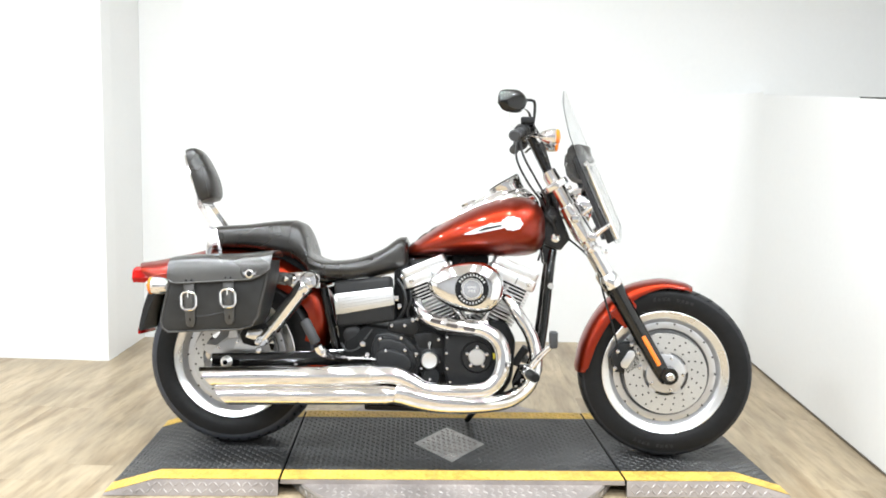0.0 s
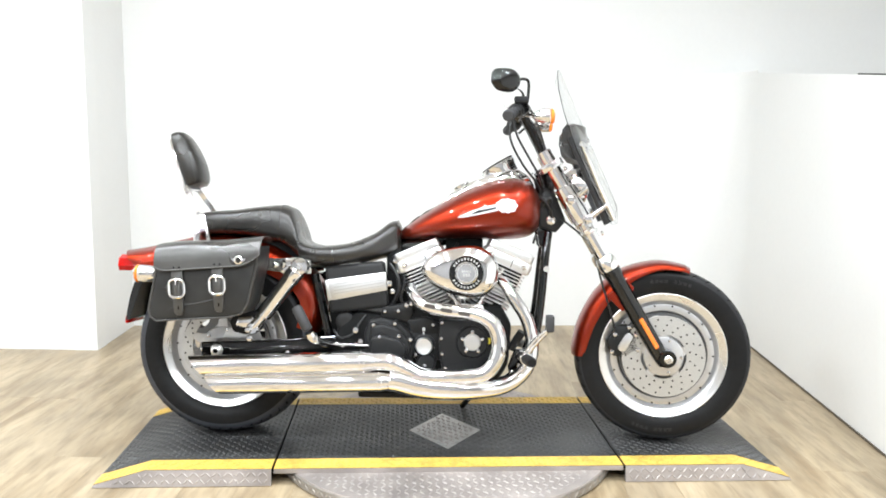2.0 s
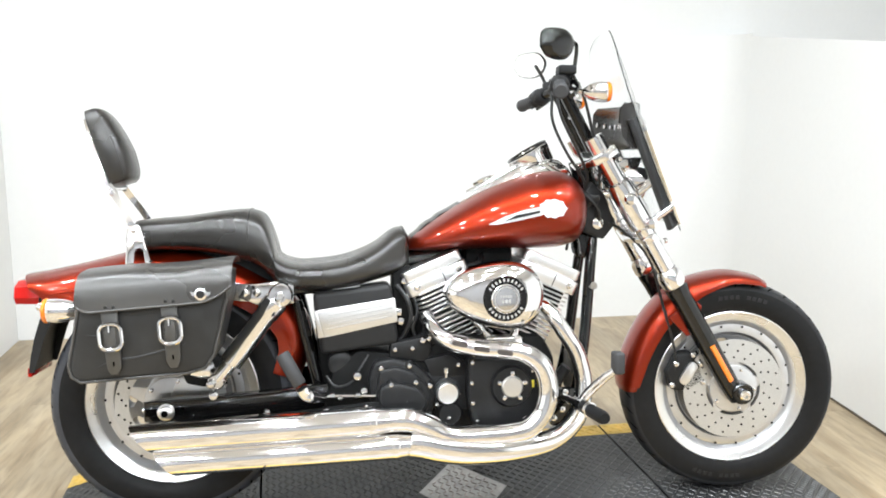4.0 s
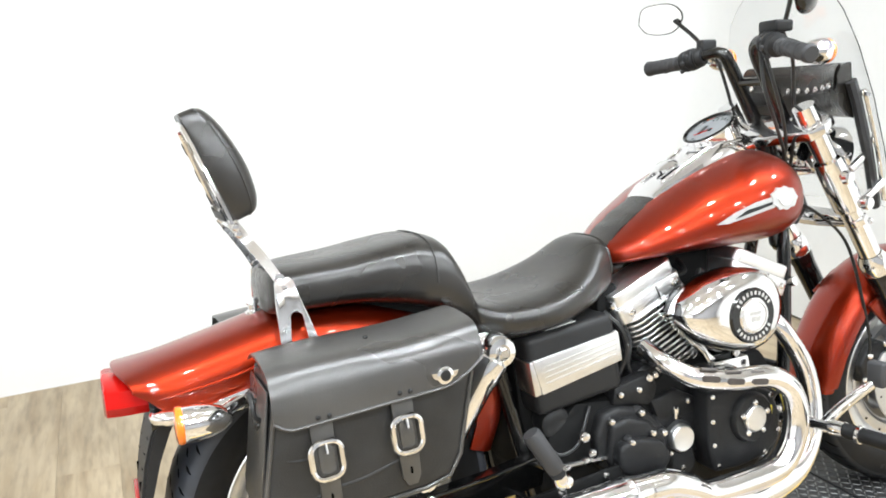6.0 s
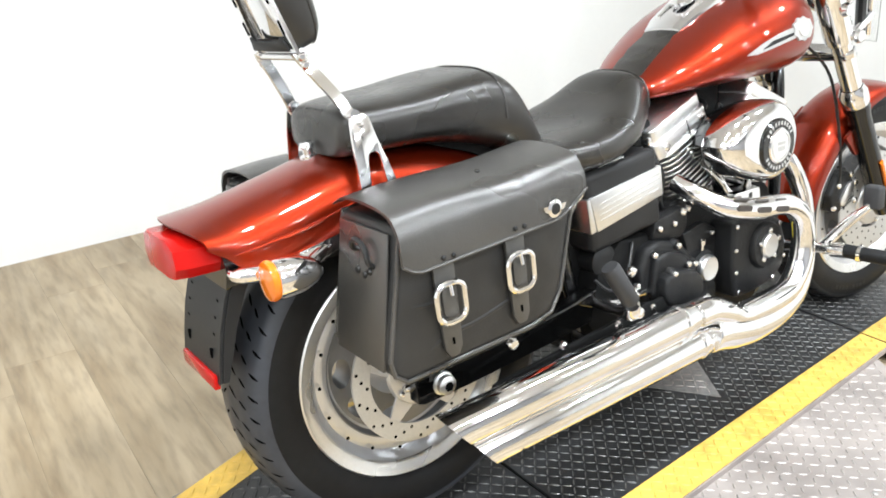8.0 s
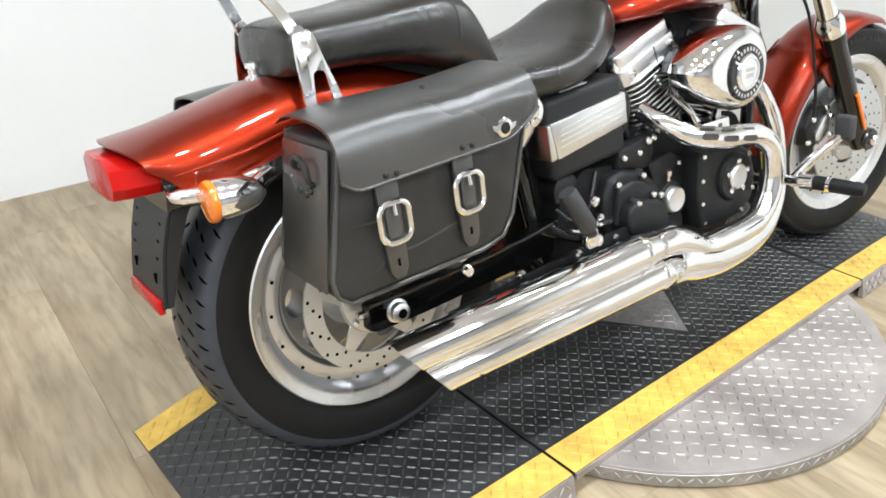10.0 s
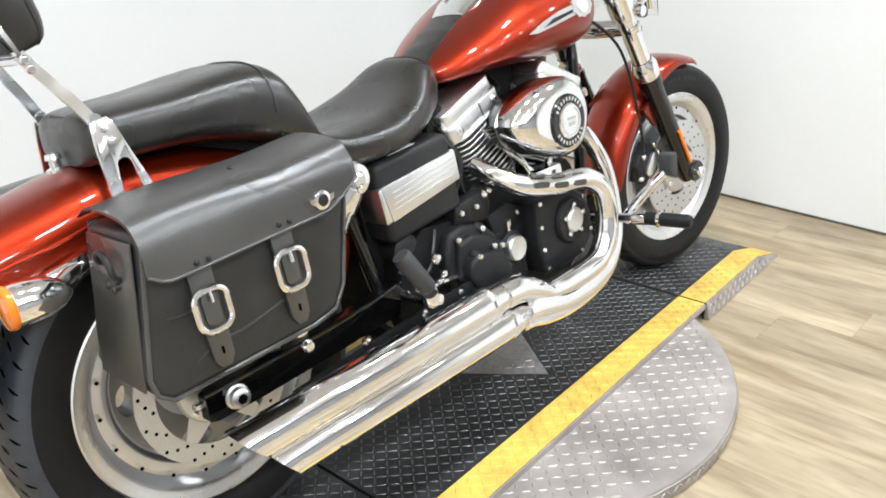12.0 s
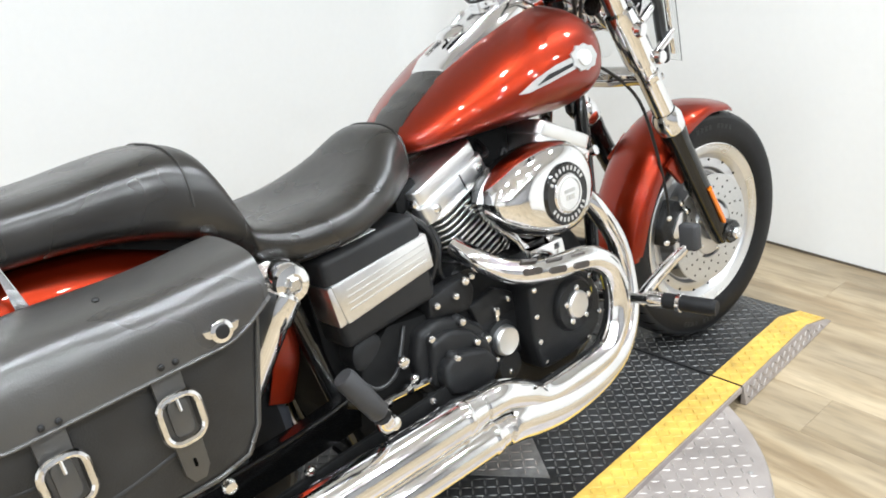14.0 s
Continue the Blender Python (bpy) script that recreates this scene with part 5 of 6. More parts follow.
for s in (-1, 1):
    ga, gb = Vector(BAR[s][5]), Vector(BAR[s][6])
    g = fpart("grip", rod(ga, gb, [(0.013, -0.01), (0.017, 0), (0.0175, 0.05), (0.0185, 0.115), (0.0205, 0.122), (0.0205, 0.130), (0.016, 0.135), (0, 0.135)], 20), M_GRIP, bar, "black ribbed rubber grip")
    for q in range(5):
        fpart("grip_ring", rod(ga.lerp(gb, 0.18 + 0.17 * q), gb, [(0.0170, 0), (0.0190, 0.002), (0.0190, 0.006), (0.0170, 0.008)], 20), M_GRIP, bar)
    ha, hb = Vector(BAR[s][4]).lerp(ga, 0.25), ga.lerp(gb, 0.05)
    fpart("switch_housing", rod(ha, hb, [(0, -0.004), (0.020, -0.004), (0.025, 0.003), (0.026, 0.012), (0.0225, 0.015), (0.0225, 0.019), (0.028, 0.022), (0.029, 0.034), (0.0235, 0.037), (0.0235, 0.041), (0.0275, 0.044), (0.026, 0.058), (0.018, 0.064), (0, 0.064)], 20), M_MATTE, bar, "black switch housing")
    for q, (dx, dz) in enumerate(((-0.024, 0.006), (-0.024, -0.008), (-0.012, -0.024))):
        fpart("switch_button", bolt(tuple(ha.lerp(hb, 0.35 + 0.2 * q) + Vector((dx, 0, dz))), 0.006, 0.007, (-1, 0, dz * 20)), M_GRIP, bar)
    fpart("lever_perch", box(1.075, 1.118, s * 0.118 - 0.016, s * 0.118 + 0.016, 1.205, 1.240, 0.006, 3), M_MATTE, bar)
    fpart("lever", tube([(1.112, s * 0.118, 1.222), (1.124, s * 0.165, 1.210), (1.112, s * 0.225, 1.188), (1.086, s * 0.285, 1.168)], [0.008, 0.008, 0.007, 0.009], 10, flat=0.7), M_BLACK, bar, "black hand lever")
    # mirrors
    stem = [(1.108, -0.128, 1.222), (1.118, -0.134, 1.245), (1.122, -0.146, 1.290), (1.121, -0.152, 1.312), (1.114, -0.164, 1.320), (1.096, -0.190, 1.318), (1.066, -0.226, 1.310)]
    if s > 0:
        stem = [(1.082, 0.105, 1.205), (1.084, 0.122, 1.228), (1.078, 0.165, 1.262), (1.066, 0.215, 1.298)]
    fpart("mirror_stem", tube(stem, 0.0055, 8), M_BLACK, bar)
    mo = [(-0.058, -0.014), (-0.052, 0.020), (-0.030, 0.034), (0.024, 0.036), (0.052, 0.018), (0.058, -0.006), (0.040, -0.034), (0.008, -0.044), (-0.036, -0.038)]
    mo = [tuple(p) for p in spline(mo + [mo[0]], 4)[:-1]]
    ring = []
    for d, k in ((0.0, 1.0), (0.006, 1.03), (0.014, 0.98), (0.024, 0.80), (0.030, 0.5), (0.032, 0.15)):
        ring.append([(d, -s * p[0] * k, p[1] * k) for p in mo])
    mm = Matrix.Translation((1.052, 0.262, 1.309) if s > 0 else (1.040, -0.272, 1.305)) @ pose(0, 0, 0, 0, -6, s * 50 if s > 0 else s * 54)
    fpart("mirror", moved(loft(ring), mm), M_BLACK, bar, "black rear-view mirror")
    fpart("mirror_glass", moved(loft([[(-0.0015, -s * p[0] * k, p[1] * k) for p in mo] for k in (0.96, 0.5, 0.02)], cap=False), mm), M_MIRROR, bar, "mirror glass")
    # front turn signals
    fpart("front_signal", rod((1.150, s * 0.170, 1.188), (1.35, s * 0.185, 1.190), [(0, -0.010), (0.012, -0.008), (0.022, 0.006), (0.028, 0.028), (0.029, 0.050), (0.027, 0.054), (0, 0.054)], 28), M_CHROME, bar, "chrome bullet turn signal with amber lens")
    fpart("signal_lens", rod((1.203, s * 0.174, 1.1885), (1.40, s * 0.189, 1.190), [(0.026, 0), (0.028, 0.004), (0.024, 0.012), (0.013, 0.016), (0, 0.017)], 28), M_AMBER, bar, "amber signal lens")
    fpart("signal_stalk", tube([(1.098, s * 0.125, 1.205), (1.142, s * 0.160, 1.190)], 0.008, 8), M_CHROME, bar)
fpart("brake_reservoir", box(1.072, 1.122, -0.165, -0.105, 1.236, 1.262, 0.006, 3), M_MATTE, bar, "black brake fluid reservoir")
fpart("clutch_cable", tube([(1.118, 0.128, 1.215), (1.16, 0.14, 1.16), (1.20, 0.13, 1.02), (1.19, 0.09, 0.88), (1.15, 0.06, 0.72)], 0.0045, 8), M_CABLE, bar)
fpart("throttle_cable", tube([(1.070, -0.135, 1.190), (1.085, -0.15, 1.12), (1.130, -0.13, 1.04), (1.175, -0.09, 0.96), (1.180, -0.05, 0.90)], 0.0042, 8), M_CABLE, bar)
fpart("throttle_cable", tube([(1.062, -0.128, 1.195), (1.060, -0.15, 1.11), (1.105, -0.14, 1.02), (1.165, -0.10, 0.94), (1.175, -0.06, 0.88)], 0.0042, 8), M_CABLE, bar)
fpart("front_hose", tube([(1.118, -0.135, 1.235), (1.150, -0.13, 1.18), (1.185, -0.10, 1.08), (1.215, -0.07, 0.98), (1.22, -0.05, 0.88)], 0.0045, 8), M_CABLE, bar)

# ---- frame ----
fr = part("frame", merge(
    tube([(1.225, 0, 0.80), (1.17, 0, 1.0)], 0.034, 16, smooth=False),
    tube([(1.19, 0, 0.90), (1.05, 0, 0.80), (0.80, 0, 0.735), (0.62, 0, 0.70), (0.40, 0, 0.62)], 0.026, 12),
    *[tube([(1.205, s * 0.030, 0.80), (1.190, s * 0.055, 0.70), (1.165, s * 0.075, 0.45), (1.130, s * 0.085, 0.29), (1.080, s * 0.09, 0.205), (0.98, s * 0.09, 0.178), (0.60, s * 0.09, 0.172), (0.44, s * 0.095, 0.21), (0.40, s * 0.10, 0.34), (0.365, s * 0.10, 0.48), (0.335, s * 0.10, 0.60)], 0.0165, 12) for s in (-1, 1)],
    *[tube([(0.62, s * 0.05, 0.70), (0.45, s * 0.10, 0.655), (0.33, s * 0.135, 0.635), (0.20, s * 0.135, 0.640)], 0.016, 10) for s in (-1, 1)]), M_BLACK, bike, "black tubular steel frame")
for s in (-1, 1):
    part("neck_cover", prism([(1.150, 0.870), (1.185, 0.935), (1.225, 0.90), (1.262, 0.81), (1.225, 0.765), (1.165, 0.785)], "y", s * 0.036, s * 0.070, 0.006, 3), M_MATTE, fr)
    part("neck_plug", bolt((1.205, s * 0.070, 0.812), 0.017, 0.008, (0, s, 0)), M_CHROME, fr, "chrome round plug")
    part("frame_gusset", prism([(1.155, 0.79), (1.20, 0.775), (1.185, 0.70), (1.165, 0.72)], "y", s * 0.030, s * 0.050, 0.004), M_BLACK, fr)
part("wiring_loom", merge(*[tube([(1.14 + 0.01 * k, -0.05 - 0.006 * k, 0.92 - 0.02 * k), (1.17 + 0.01 * k, -0.085, 0.89), (1.20, -0.09 + 0.01 * k, 0.85), (1.21, -0.06, 0.80)], 0.006, 7) for k in range(4)]), M_CABLE, fr)
part("horn_bracket", tube([(1.185, -0.055, 0.62), (1.19, -0.09, 0.63)], 0.012, 8), M_CHROME, fr)

# swingarm, belt guard, shocks
sw = part("swingarm", merge(*[loft([[(x, s * (y + dy), z + dz) for dy, dz in ((-0.013, -h), (0.013, -h), (0.013, h), (-0.013, h))] for x, y, z, h in ((-0.055, 0.165, 0.322, 0.022), (-0.04, 0.165, 0.323, 0.028), (0.06, 0.163, 0.327, 0.029), (0.28, 0.150, 0.337, 0.030), (0.42, 0.130, 0.342, 0.034))]) for s in (-1, 1)]), M_BLACK, bike, "gloss black swingarm")
for s in (-1, 1):
    part("rear_axle_nut", rod((0.0, s * 0.176, 0.323), (0, s, 0.323), [(0, 0), (0.022, 0), (0.022, 0.005), (0.018, 0.007), (0.018, 0.018), (0.012, 0.022), (0.007, 0.022), (0.007, 0.016), (0, 0.016)], 24), M_STEEL, sw, "bright rear axle nut")
    part("axle_bore", rod((0.0, s * 0.1965, 0.323), (0, s, 0.323), [(0, 0), (0.0095, 0), (0.0095, 0.0025), (0, 0.0025)], 6), M_SHADE_MARK, sw)
    part("adjuster", bolt((-0.045, s * 0.150, 0.323), 0.009, 0.02, (-1, 0, 0)), M_CHROME, sw)
part("axle_slot", box(-0.052, 0.045, -0.1795, -0.1775, 0.313, 0.333, 0.0008), M_SHADE_MARK, sw)
part("swingarm_edge", tube([(-0.055, -0.178, 0.348), (0.10, -0.176, 0.355), (0.30, -0.165, 0.366), (0.42, -0.145, 0.374)], 0.004, 8), M_BLACK, sw)
rc = part("rear_caliper", prism([(0.045, 0.385), (0.03, 0.42), (0.05, 0.455), (0.115, 0.465), (0.15, 0.43), (0.145, 0.39), (0.09, 0.375)], "y", -0.075, -0.135, 0.008, 3), M_ENGINE, bike, "black rear brake caliper")
part("caliper_cover", prism([(0.055, 0.41), (0.065, 0.44), (0.115, 0.445), (0.13, 0.42), (0.10, 0.395)], "y", -0.134, -0.142, 0.004), M_CHROME, rc)
part("caliper_mount", prism([(0.0, 0.35), (0.02, 0.40), (0.06, 0.42), (0.10, 0.38), (0.12, 0.35)], "y", -0.108, -0.118, 0.003), M_STEEL, rc)


def shock(s):
    a, b = Vector((0.132, s * 0.190, 0.405)), Vector((0.298, s * 0.194, 0.628))
    L = (b - a).length
    sh = part("rear_shock", rod(a, b, [(0.018, 0.0), (0.020, 0.02), (0.020, 0.055), (0.030, 0.06), (0.030, L - 0.065), (0.033, L - 0.06), (0.0335, L - 0.022), (0.022, L - 0.008), (0.0, L - 0.005)], 28), M_CHROME, bike, "chrome covered rear shock absorber")
    part("shock_eye", rod(b + Vector((0, -s * 0.022, 0)), b + Vector((0, s, 0)), [(0, 0), (0.030, 0), (0.032, 0.006), (0.032, 0.040), (0.028, 0.046), (0.016, 0.048), (0.016, 0.044), (0, 0.044)], 28), M_CHROME, sh)
    part("shock_bolt", rod(b + Vector((0, s * 0.022, 0)), b + Vector((0, s, 0)), [(0, 0), (0.0125, 0), (0.0125, 0.008), (0.009, 0.011), (0, 0.011)], 6), M_STEEL, sh)
    part("shock_eye", rod(a + Vector((0, -s * 0.02, 0)), a + Vector((0, s, 0)), [(0, 0), (0.020, 0), (0.022, 0.006), (0.022, 0.034), (0.018, 0.038), (0, 0.038)], 24), M_CHROME, sh)
    part("shock_stud", bolt(tuple(a + Vector((-0.012, s * 0.017, -0.004))), 0.012, 0.012, (0, s, 0)), M_CHROME, sh)
    part("shock_slot", loft([[tuple(p + Vector((dx, s * 0.0296, dz))) for dx, dz in ((-0.0025, 0.002), (0.0025, -0.002), (0.0025, -0.0018), (-0.0025, 0.0022))] for p in (a.lerp(b, 0.30), a.lerp(b, 0.78))]), M_SHADE_MARK, sh)
    part("shock_mount", prism([(0.185, 0.620), (0.215, 0.655), (0.29, 0.662), (0.325, 0.640), (0.325, 0.608), (0.295, 0.595), (0.235, 0.60)], "y", s * 0.150, s * 0.172, 0.005, 3), M_CHROME, sh, "chrome shock mount")
    for bx in (0.205, 0.235):
        part("mount_bolt", bolt((bx, s * 0.172, 0.632), 0.010, 0.008, (0, s, 0)), M_CHROME, sh)


shock(-1)
shock(1)
# passenger peg, folded up
peg = part("passenger_peg", rod((0.350, -0.308, 0.414), (0.294, -0.292, 0.512), [(0, 0), (0.015, 0), (0.0175, 0.004), (0.018, 0.040), (0.0185, 0.084), (0.016, 0.091), (0, 0.091)], 18), M_GRIP, bike, "folded passenger footpeg with rubber sleeve")
part("peg_mount", tube([(0.43, -0.13, 0.345), (0.400, -0.22, 0.358), (0.368, -0.290, 0.382), (0.354, -0.304, 0.406)], [0.015, 0.013, 0.017, 0.016], 10), M_CHROME, peg)
part("peg_bolt", bolt((0.372, -0.300, 0.384), 0.012, 0.012, (0.3, -1, 0.2)), M_CHROME, peg)
# drive belt and guard, far side
part("belt_guard", loft([[(x, y, z + dz) for y, dz in ((0.130, -0.004), (0.165, -0.004), (0.165, 0.008), (0.130, 0.008))] for x, z in ((0.0, 0.47), (0.15, 0.46), (0.35, 0.44), (0.5, 0.42))]), M_BLACK, bike)
part("side_stand", tube([(0.98, 0.11, 0.178), (0.93, 0.20, 0.105), (0.895, 0.275, 0.045)], [0.013, 0.012, 0.012], 12), M_BLACK, bike, "black side stand")

part("battery_tray", prism([(0.405, 0.300), (0.380, 0.600), (0.460, 0.620), (0.500, 0.470), (0.480, 0.300)], "y", -0.095, 0.095, 0.008), M_CASE, bike, "black battery tray under the seat")

# ---- side box ----
BOXO = [(0.379, 0.629), (0.592, 0.652), (0.613, 0.485), (0.402, 0.459)]
bx = part("side_box", prism(BOXO, "y", -0.060, -0.164, 0.016, 3), M_MATTE, bike, "black side box with a wide aluminium band")
band = [(0.390, 0.582), (0.601, 0.613), (0.609, 0.547), (0.410, 0.507)]
part("aluminium_band", prism(band, "y", -0.150, -0.1675, 0.004, 2), M_STEEL, bx, "wide brushed aluminium band")
for k in range(4):
    f0 = 0.30 + 0.16 * k
    z0, z1 = 0.508 + 0.072 * f0, 0.545 + 0.067 * f0
    part("band_groove", loft([[(x, -0.1672, z - 0.0012), (x, -0.1682, z - 0.0012), (x, -0.1682, z + 0.0012), (x, -0.1672, z + 0.0012)] for x, z in ((0.418, z0 + 0.002), (0.594, z1 - 0.001))]), M_DISC, bx)
part("band_end", prism([(0.392, 0.581), (0.411, 0.509), (0.394, 0.505), (0.383, 0.578)], "y", -0.085, -0.1650, 0.003, 2), M_STEEL, bx)
part("top_label", loft([[(x, -0.148, z), (x, -0.132, z), (x, -0.132, z + 0.0015), (x, -0.148, z + 0.0015)] for x, z in ((0.434, 0.6354), (0.508, 0.6434))]), M_LABEL, bx, "white label on the lid")
part("box_hinge", box(0.596, 0.622, -0.14, -0.10, 0.56, 0.58, 0.003), M_CHROME, bx)

# brackets, hoses and fittings between the side box and the rear cylinder
nb = part("rear_bracket", prism([(0.602, 0.470), (0.598, 0.690), (0.650, 0.700), (0.672, 0.640), (0.690, 0.540), (0.680, 0.470)], "y", -0.030, -0.095, 0.008), M_CASE, bike, "black bracket and hoses behind the side box")
part("bracket_hose", tube([(0.612, -0.10, 0.64), (0.640, -0.125, 0.60), (0.648, -0.128, 0.55), (0.628, -0.12, 0.50), (0.600, -0.12, 0.475)], 0.0065, 8), M_CABLE, nb)
part("bracket_hose", tube([(0.655, -0.10, 0.62), (0.668, -0.115, 0.57), (0.655, -0.12, 0.52), (0.672, -0.12, 0.48)], 0.005, 8), M_CABLE, nb)
for x, z, r in ((0.632, 0.652, 0.011), (0.640, 0.612, 0.008), (0.660, 0.545, 0.009), (0.622, 0.540, 0.013)):
    part("bracket_clip", bolt((x, -0.096, z), r, 0.016), M_CHROME, nb)

# ---- engine ----
eng = part("crankcase", merge(prism([(0.44, 0.20), (0.40, 0.30), (0.43, 0.42), (0.50, 0.47), (0.66, 0.455), (0.74, 0.50), (1.02, 0.50), (1.06, 0.43), (1.05, 0.28), (0.99, 0.19), (0.80, 0.165), (0.52, 0.165)], "y", -0.150, 0.150, 0.020, 2)), M_CASE, bike, "black V-twin engine with chrome covers")
# cam cover with its round chrome cover
CAM = [(0.797, 0.448), (0.930, 0.448), (0.985, 0.418), (1.010, 0.362), (1.004, 0.300), (0.965, 0.268), (0.880, 0.258), (0.812, 0.262), (0.797, 0.330)]
part("cam_cover", prism(CAM, "y", -0.145, -0.212, 0.010, 3), M_ENGINE, eng, "black cam cover")
part("cam_boss", rod((0.915, -0.211, 0.372), (0.915, -1, 0.372), [(0.058, 0), (0.058, 0.006), (0.052, 0.014), (0, 0.014)], 36), M_ENGINE, eng)
part("points_cover", rod((0.915, -0.224, 0.372), (0.915, -1, 0.372), [(0.030, 0), (0.030, 0.006), (0.026, 0.010), (0, 0.0108)], 36), M_ROCKER, eng, "bright round ignition cover")
for k in range(5):
    u = radians(72 * k + 18)
    part("cover_screw", bolt((0.915 + 0.037 * math.cos(u), -0.224, 0.372 + 0.037 * math.sin(u)), 0.0075, 0.008), M_CHROME, eng)
for x, z in ((0.807, 0.438), (0.806, 0.382), (0.809, 0.327), (0.822, 0.276), (0.975, 0.412), (0.955, 0.280), (0.996, 0.325)):
    part("case_screw", bolt((x, -0.211, z), 0.006, 0.006), M_CHROME, eng)
part("inspection_tag", box(0.966, 0.980, -0.2140, -0.2115, 0.366, 0.386, 0.0006), M_TAG, eng, "small yellow tag")
# gearbox side cover
GB = [(0.545, 0.440), (0.590, 0.449), (0.656, 0.432), (0.700, 0.392), (0.716, 0.345), (0.706, 0.300), (0.680, 0.276), (0.570, 0.286), (0.532, 0.330), (0.528, 0.395)]
part("gearbox", prism(GB, "y", -0.14, -0.178, 0.012, 3), M_ENGINE, eng, "black gearbox housing")
part("gearbox_step", prism([(0.556, 0.420), (0.600, 0.428), (0.650, 0.412), (0.690, 0.374), (0.700, 0.336), (0.680, 0.290), (0.575, 0.300), (0.545, 0.340)], "y", -0.17, -0.196, 0.010, 3), M_ENGINE, eng)
part("clutch_cover", prism([(0.553, 0.372), (0.566, 0.386), (0.600, 0.390), (0.658, 0.376), (0.680, 0.352), (0.684, 0.325), (0.664, 0.304), (0.598, 0.306), (0.562, 0.322), (0.552, 0.345)], "y", -0.19, -0.224, 0.014, 4), M_ENGINE, eng, "black gearbox side cover")
for x, z, y in ((0.562, 0.424, -0.180), (0.639, 0.429, -0.180), (0.587, 0.384, -0.214), (0.654, 0.386, -0.196), (0.695, 0.373, -0.182), (0.549, 0.312, -0.178), (0.690, 0.290, -0.180)):
    part("gearbox_boss", rod((x, y + 0.014, z), (x, -1, z), [(0.013, 0), (0.012, 0.010), (0.009, 0.014), (0, 0.014)], 16), M_ENGINE, eng)
    part("case_screw", bolt((x, y, z), 0.0080, 0.009), M_CHROME, eng)
part("gearbox_upper", prism([(0.585, 0.445), (0.590, 0.488), (0.640, 0.495), (0.690, 0.505), (0.705, 0.470), (0.690, 0.430), (0.655, 0.435)], "y", -0.12, -0.160, 0.008, 2), M_ENGINE, eng)
for x, z, r in ((0.601, 0.471, 0.0075), (0.649, 0.473, 0.0075), (0.678, 0.494, 0.009), (0.694, 0.498, 0.007), (0.714, 0.319, 0.0065), (0.748, 0.280, 0.007)):
    part("case_screw", bolt((x, -0.160 if z > 0.4 else -0.178, z), r, 0.009), M_CHROME, eng)
part("dipstick", rod((0.742, -0.168, 0.388), (0.744, -0.170, 0.50), [(0, 0), (0.005, 0.002), (0.005, 0.012), (0.0085, 0.015), (0.0085, 0.026), (0.005, 0.030), (0, 0.031)], 12), M_CHROME, eng, "chrome dipstick cap")
part("oil_filter", rod((0.752, -0.10, 0.290), (0.752, -1, 0.290), [(0, 0), (0.036, 0), (0.036, 0.072), (0.030, 0.080), (0, 0.081)], 28), M_ENGINE, eng, "round black cover under the filler cap")
part("oil_plug", rod((0.744, -0.15, 0.350), (0.744, -1, 0.350), [(0.031, 0), (0.031, 0.036), (0.029, 0.041), (0.027, 0.043), (0.023, 0.042), (0, 0.0425)], 36), M_ROCKER, eng, "chrome round filler cover")
part("plug_collar", rod((0.744, -0.14, 0.350), (0.744, -1, 0.350), [(0.040, 0), (0.040, 0.034), (0.031, 0.038)], 36), M_ENGINE, eng)
part("oil_line_cover", prism([(0.68, 0.44), (0.75, 0.455), (0.80, 0.43), (0.80, 0.39), (0.70, 0.39)], "y", -0.14, -0.165, 0.006), M_ENGINE, eng)
part("starter_body", rod((0.70, -0.02, 0.475), (0.70, -1, 0.475), [(0, 0), (0.036, 0), (0.038, 0.11), (0.030, 0.12), (0, 0.12)], 24), M_ENGINE, eng)
for x, z, r in ((0.775, 0.425, 0.007), (0.778, 0.345, 0.006)):
    part("case_bolt", bolt((x, -0.165, z), r, 0.010), M_CHROME, eng)
part("mid_cover", prism([(0.685, 0.335), (0.685, 0.40), (0.74, 0.43), (0.81, 0.43), (0.82, 0.30), (0.72, 0.29)], "y", -0.13, -0.164, 0.008), M_ENGINE, eng)
# rear of the gearbox: solenoid, wires and fittings
part("solenoid", rod((0.455, -0.08, 0.430), (0.455, -1, 0.430), [(0, 0), (0.034, 0), (0.035, 0.06), (0.028, 0.066), (0.012, 0.068), (0, 0.068)], 28), M_MATTE, eng)
part("wire", tube([(0.415, -0.15, 0.40), (0.44, -0.17, 0.375), (0.48, -0.172, 0.385), (0.505, -0.165, 0.42), (0.530, -0.15, 0.455)], 0.0035, 8), M_CABLE, eng)
for x, z, r in ((0.498, 0.403, 0.013), (0.516, 0.363, 0.011), (0.499, 0.350, 0.010), (0.452, 0.345, 0.008), (0.432, 0.352, 0.009)):
    part("fitting", bolt((x, -0.17, z), r, 0.014), M_CHROME, eng)
part("linkage_rod", tube([(0.43, -0.175, 0.350), (0.60, -0.178, 0.345)], 0.006, 8), M_CHROME, eng)
part("oil_pan", box(0.50, 0.76, -0.10, 0.10, 0.145, 0.17, 0.010, 2), M_ENGINE, eng)
part("drain_plug", bolt((0.795, -0.03, 0.160), 0.018, 0.02, (0, 0, -1)), M_ENGINE, eng)


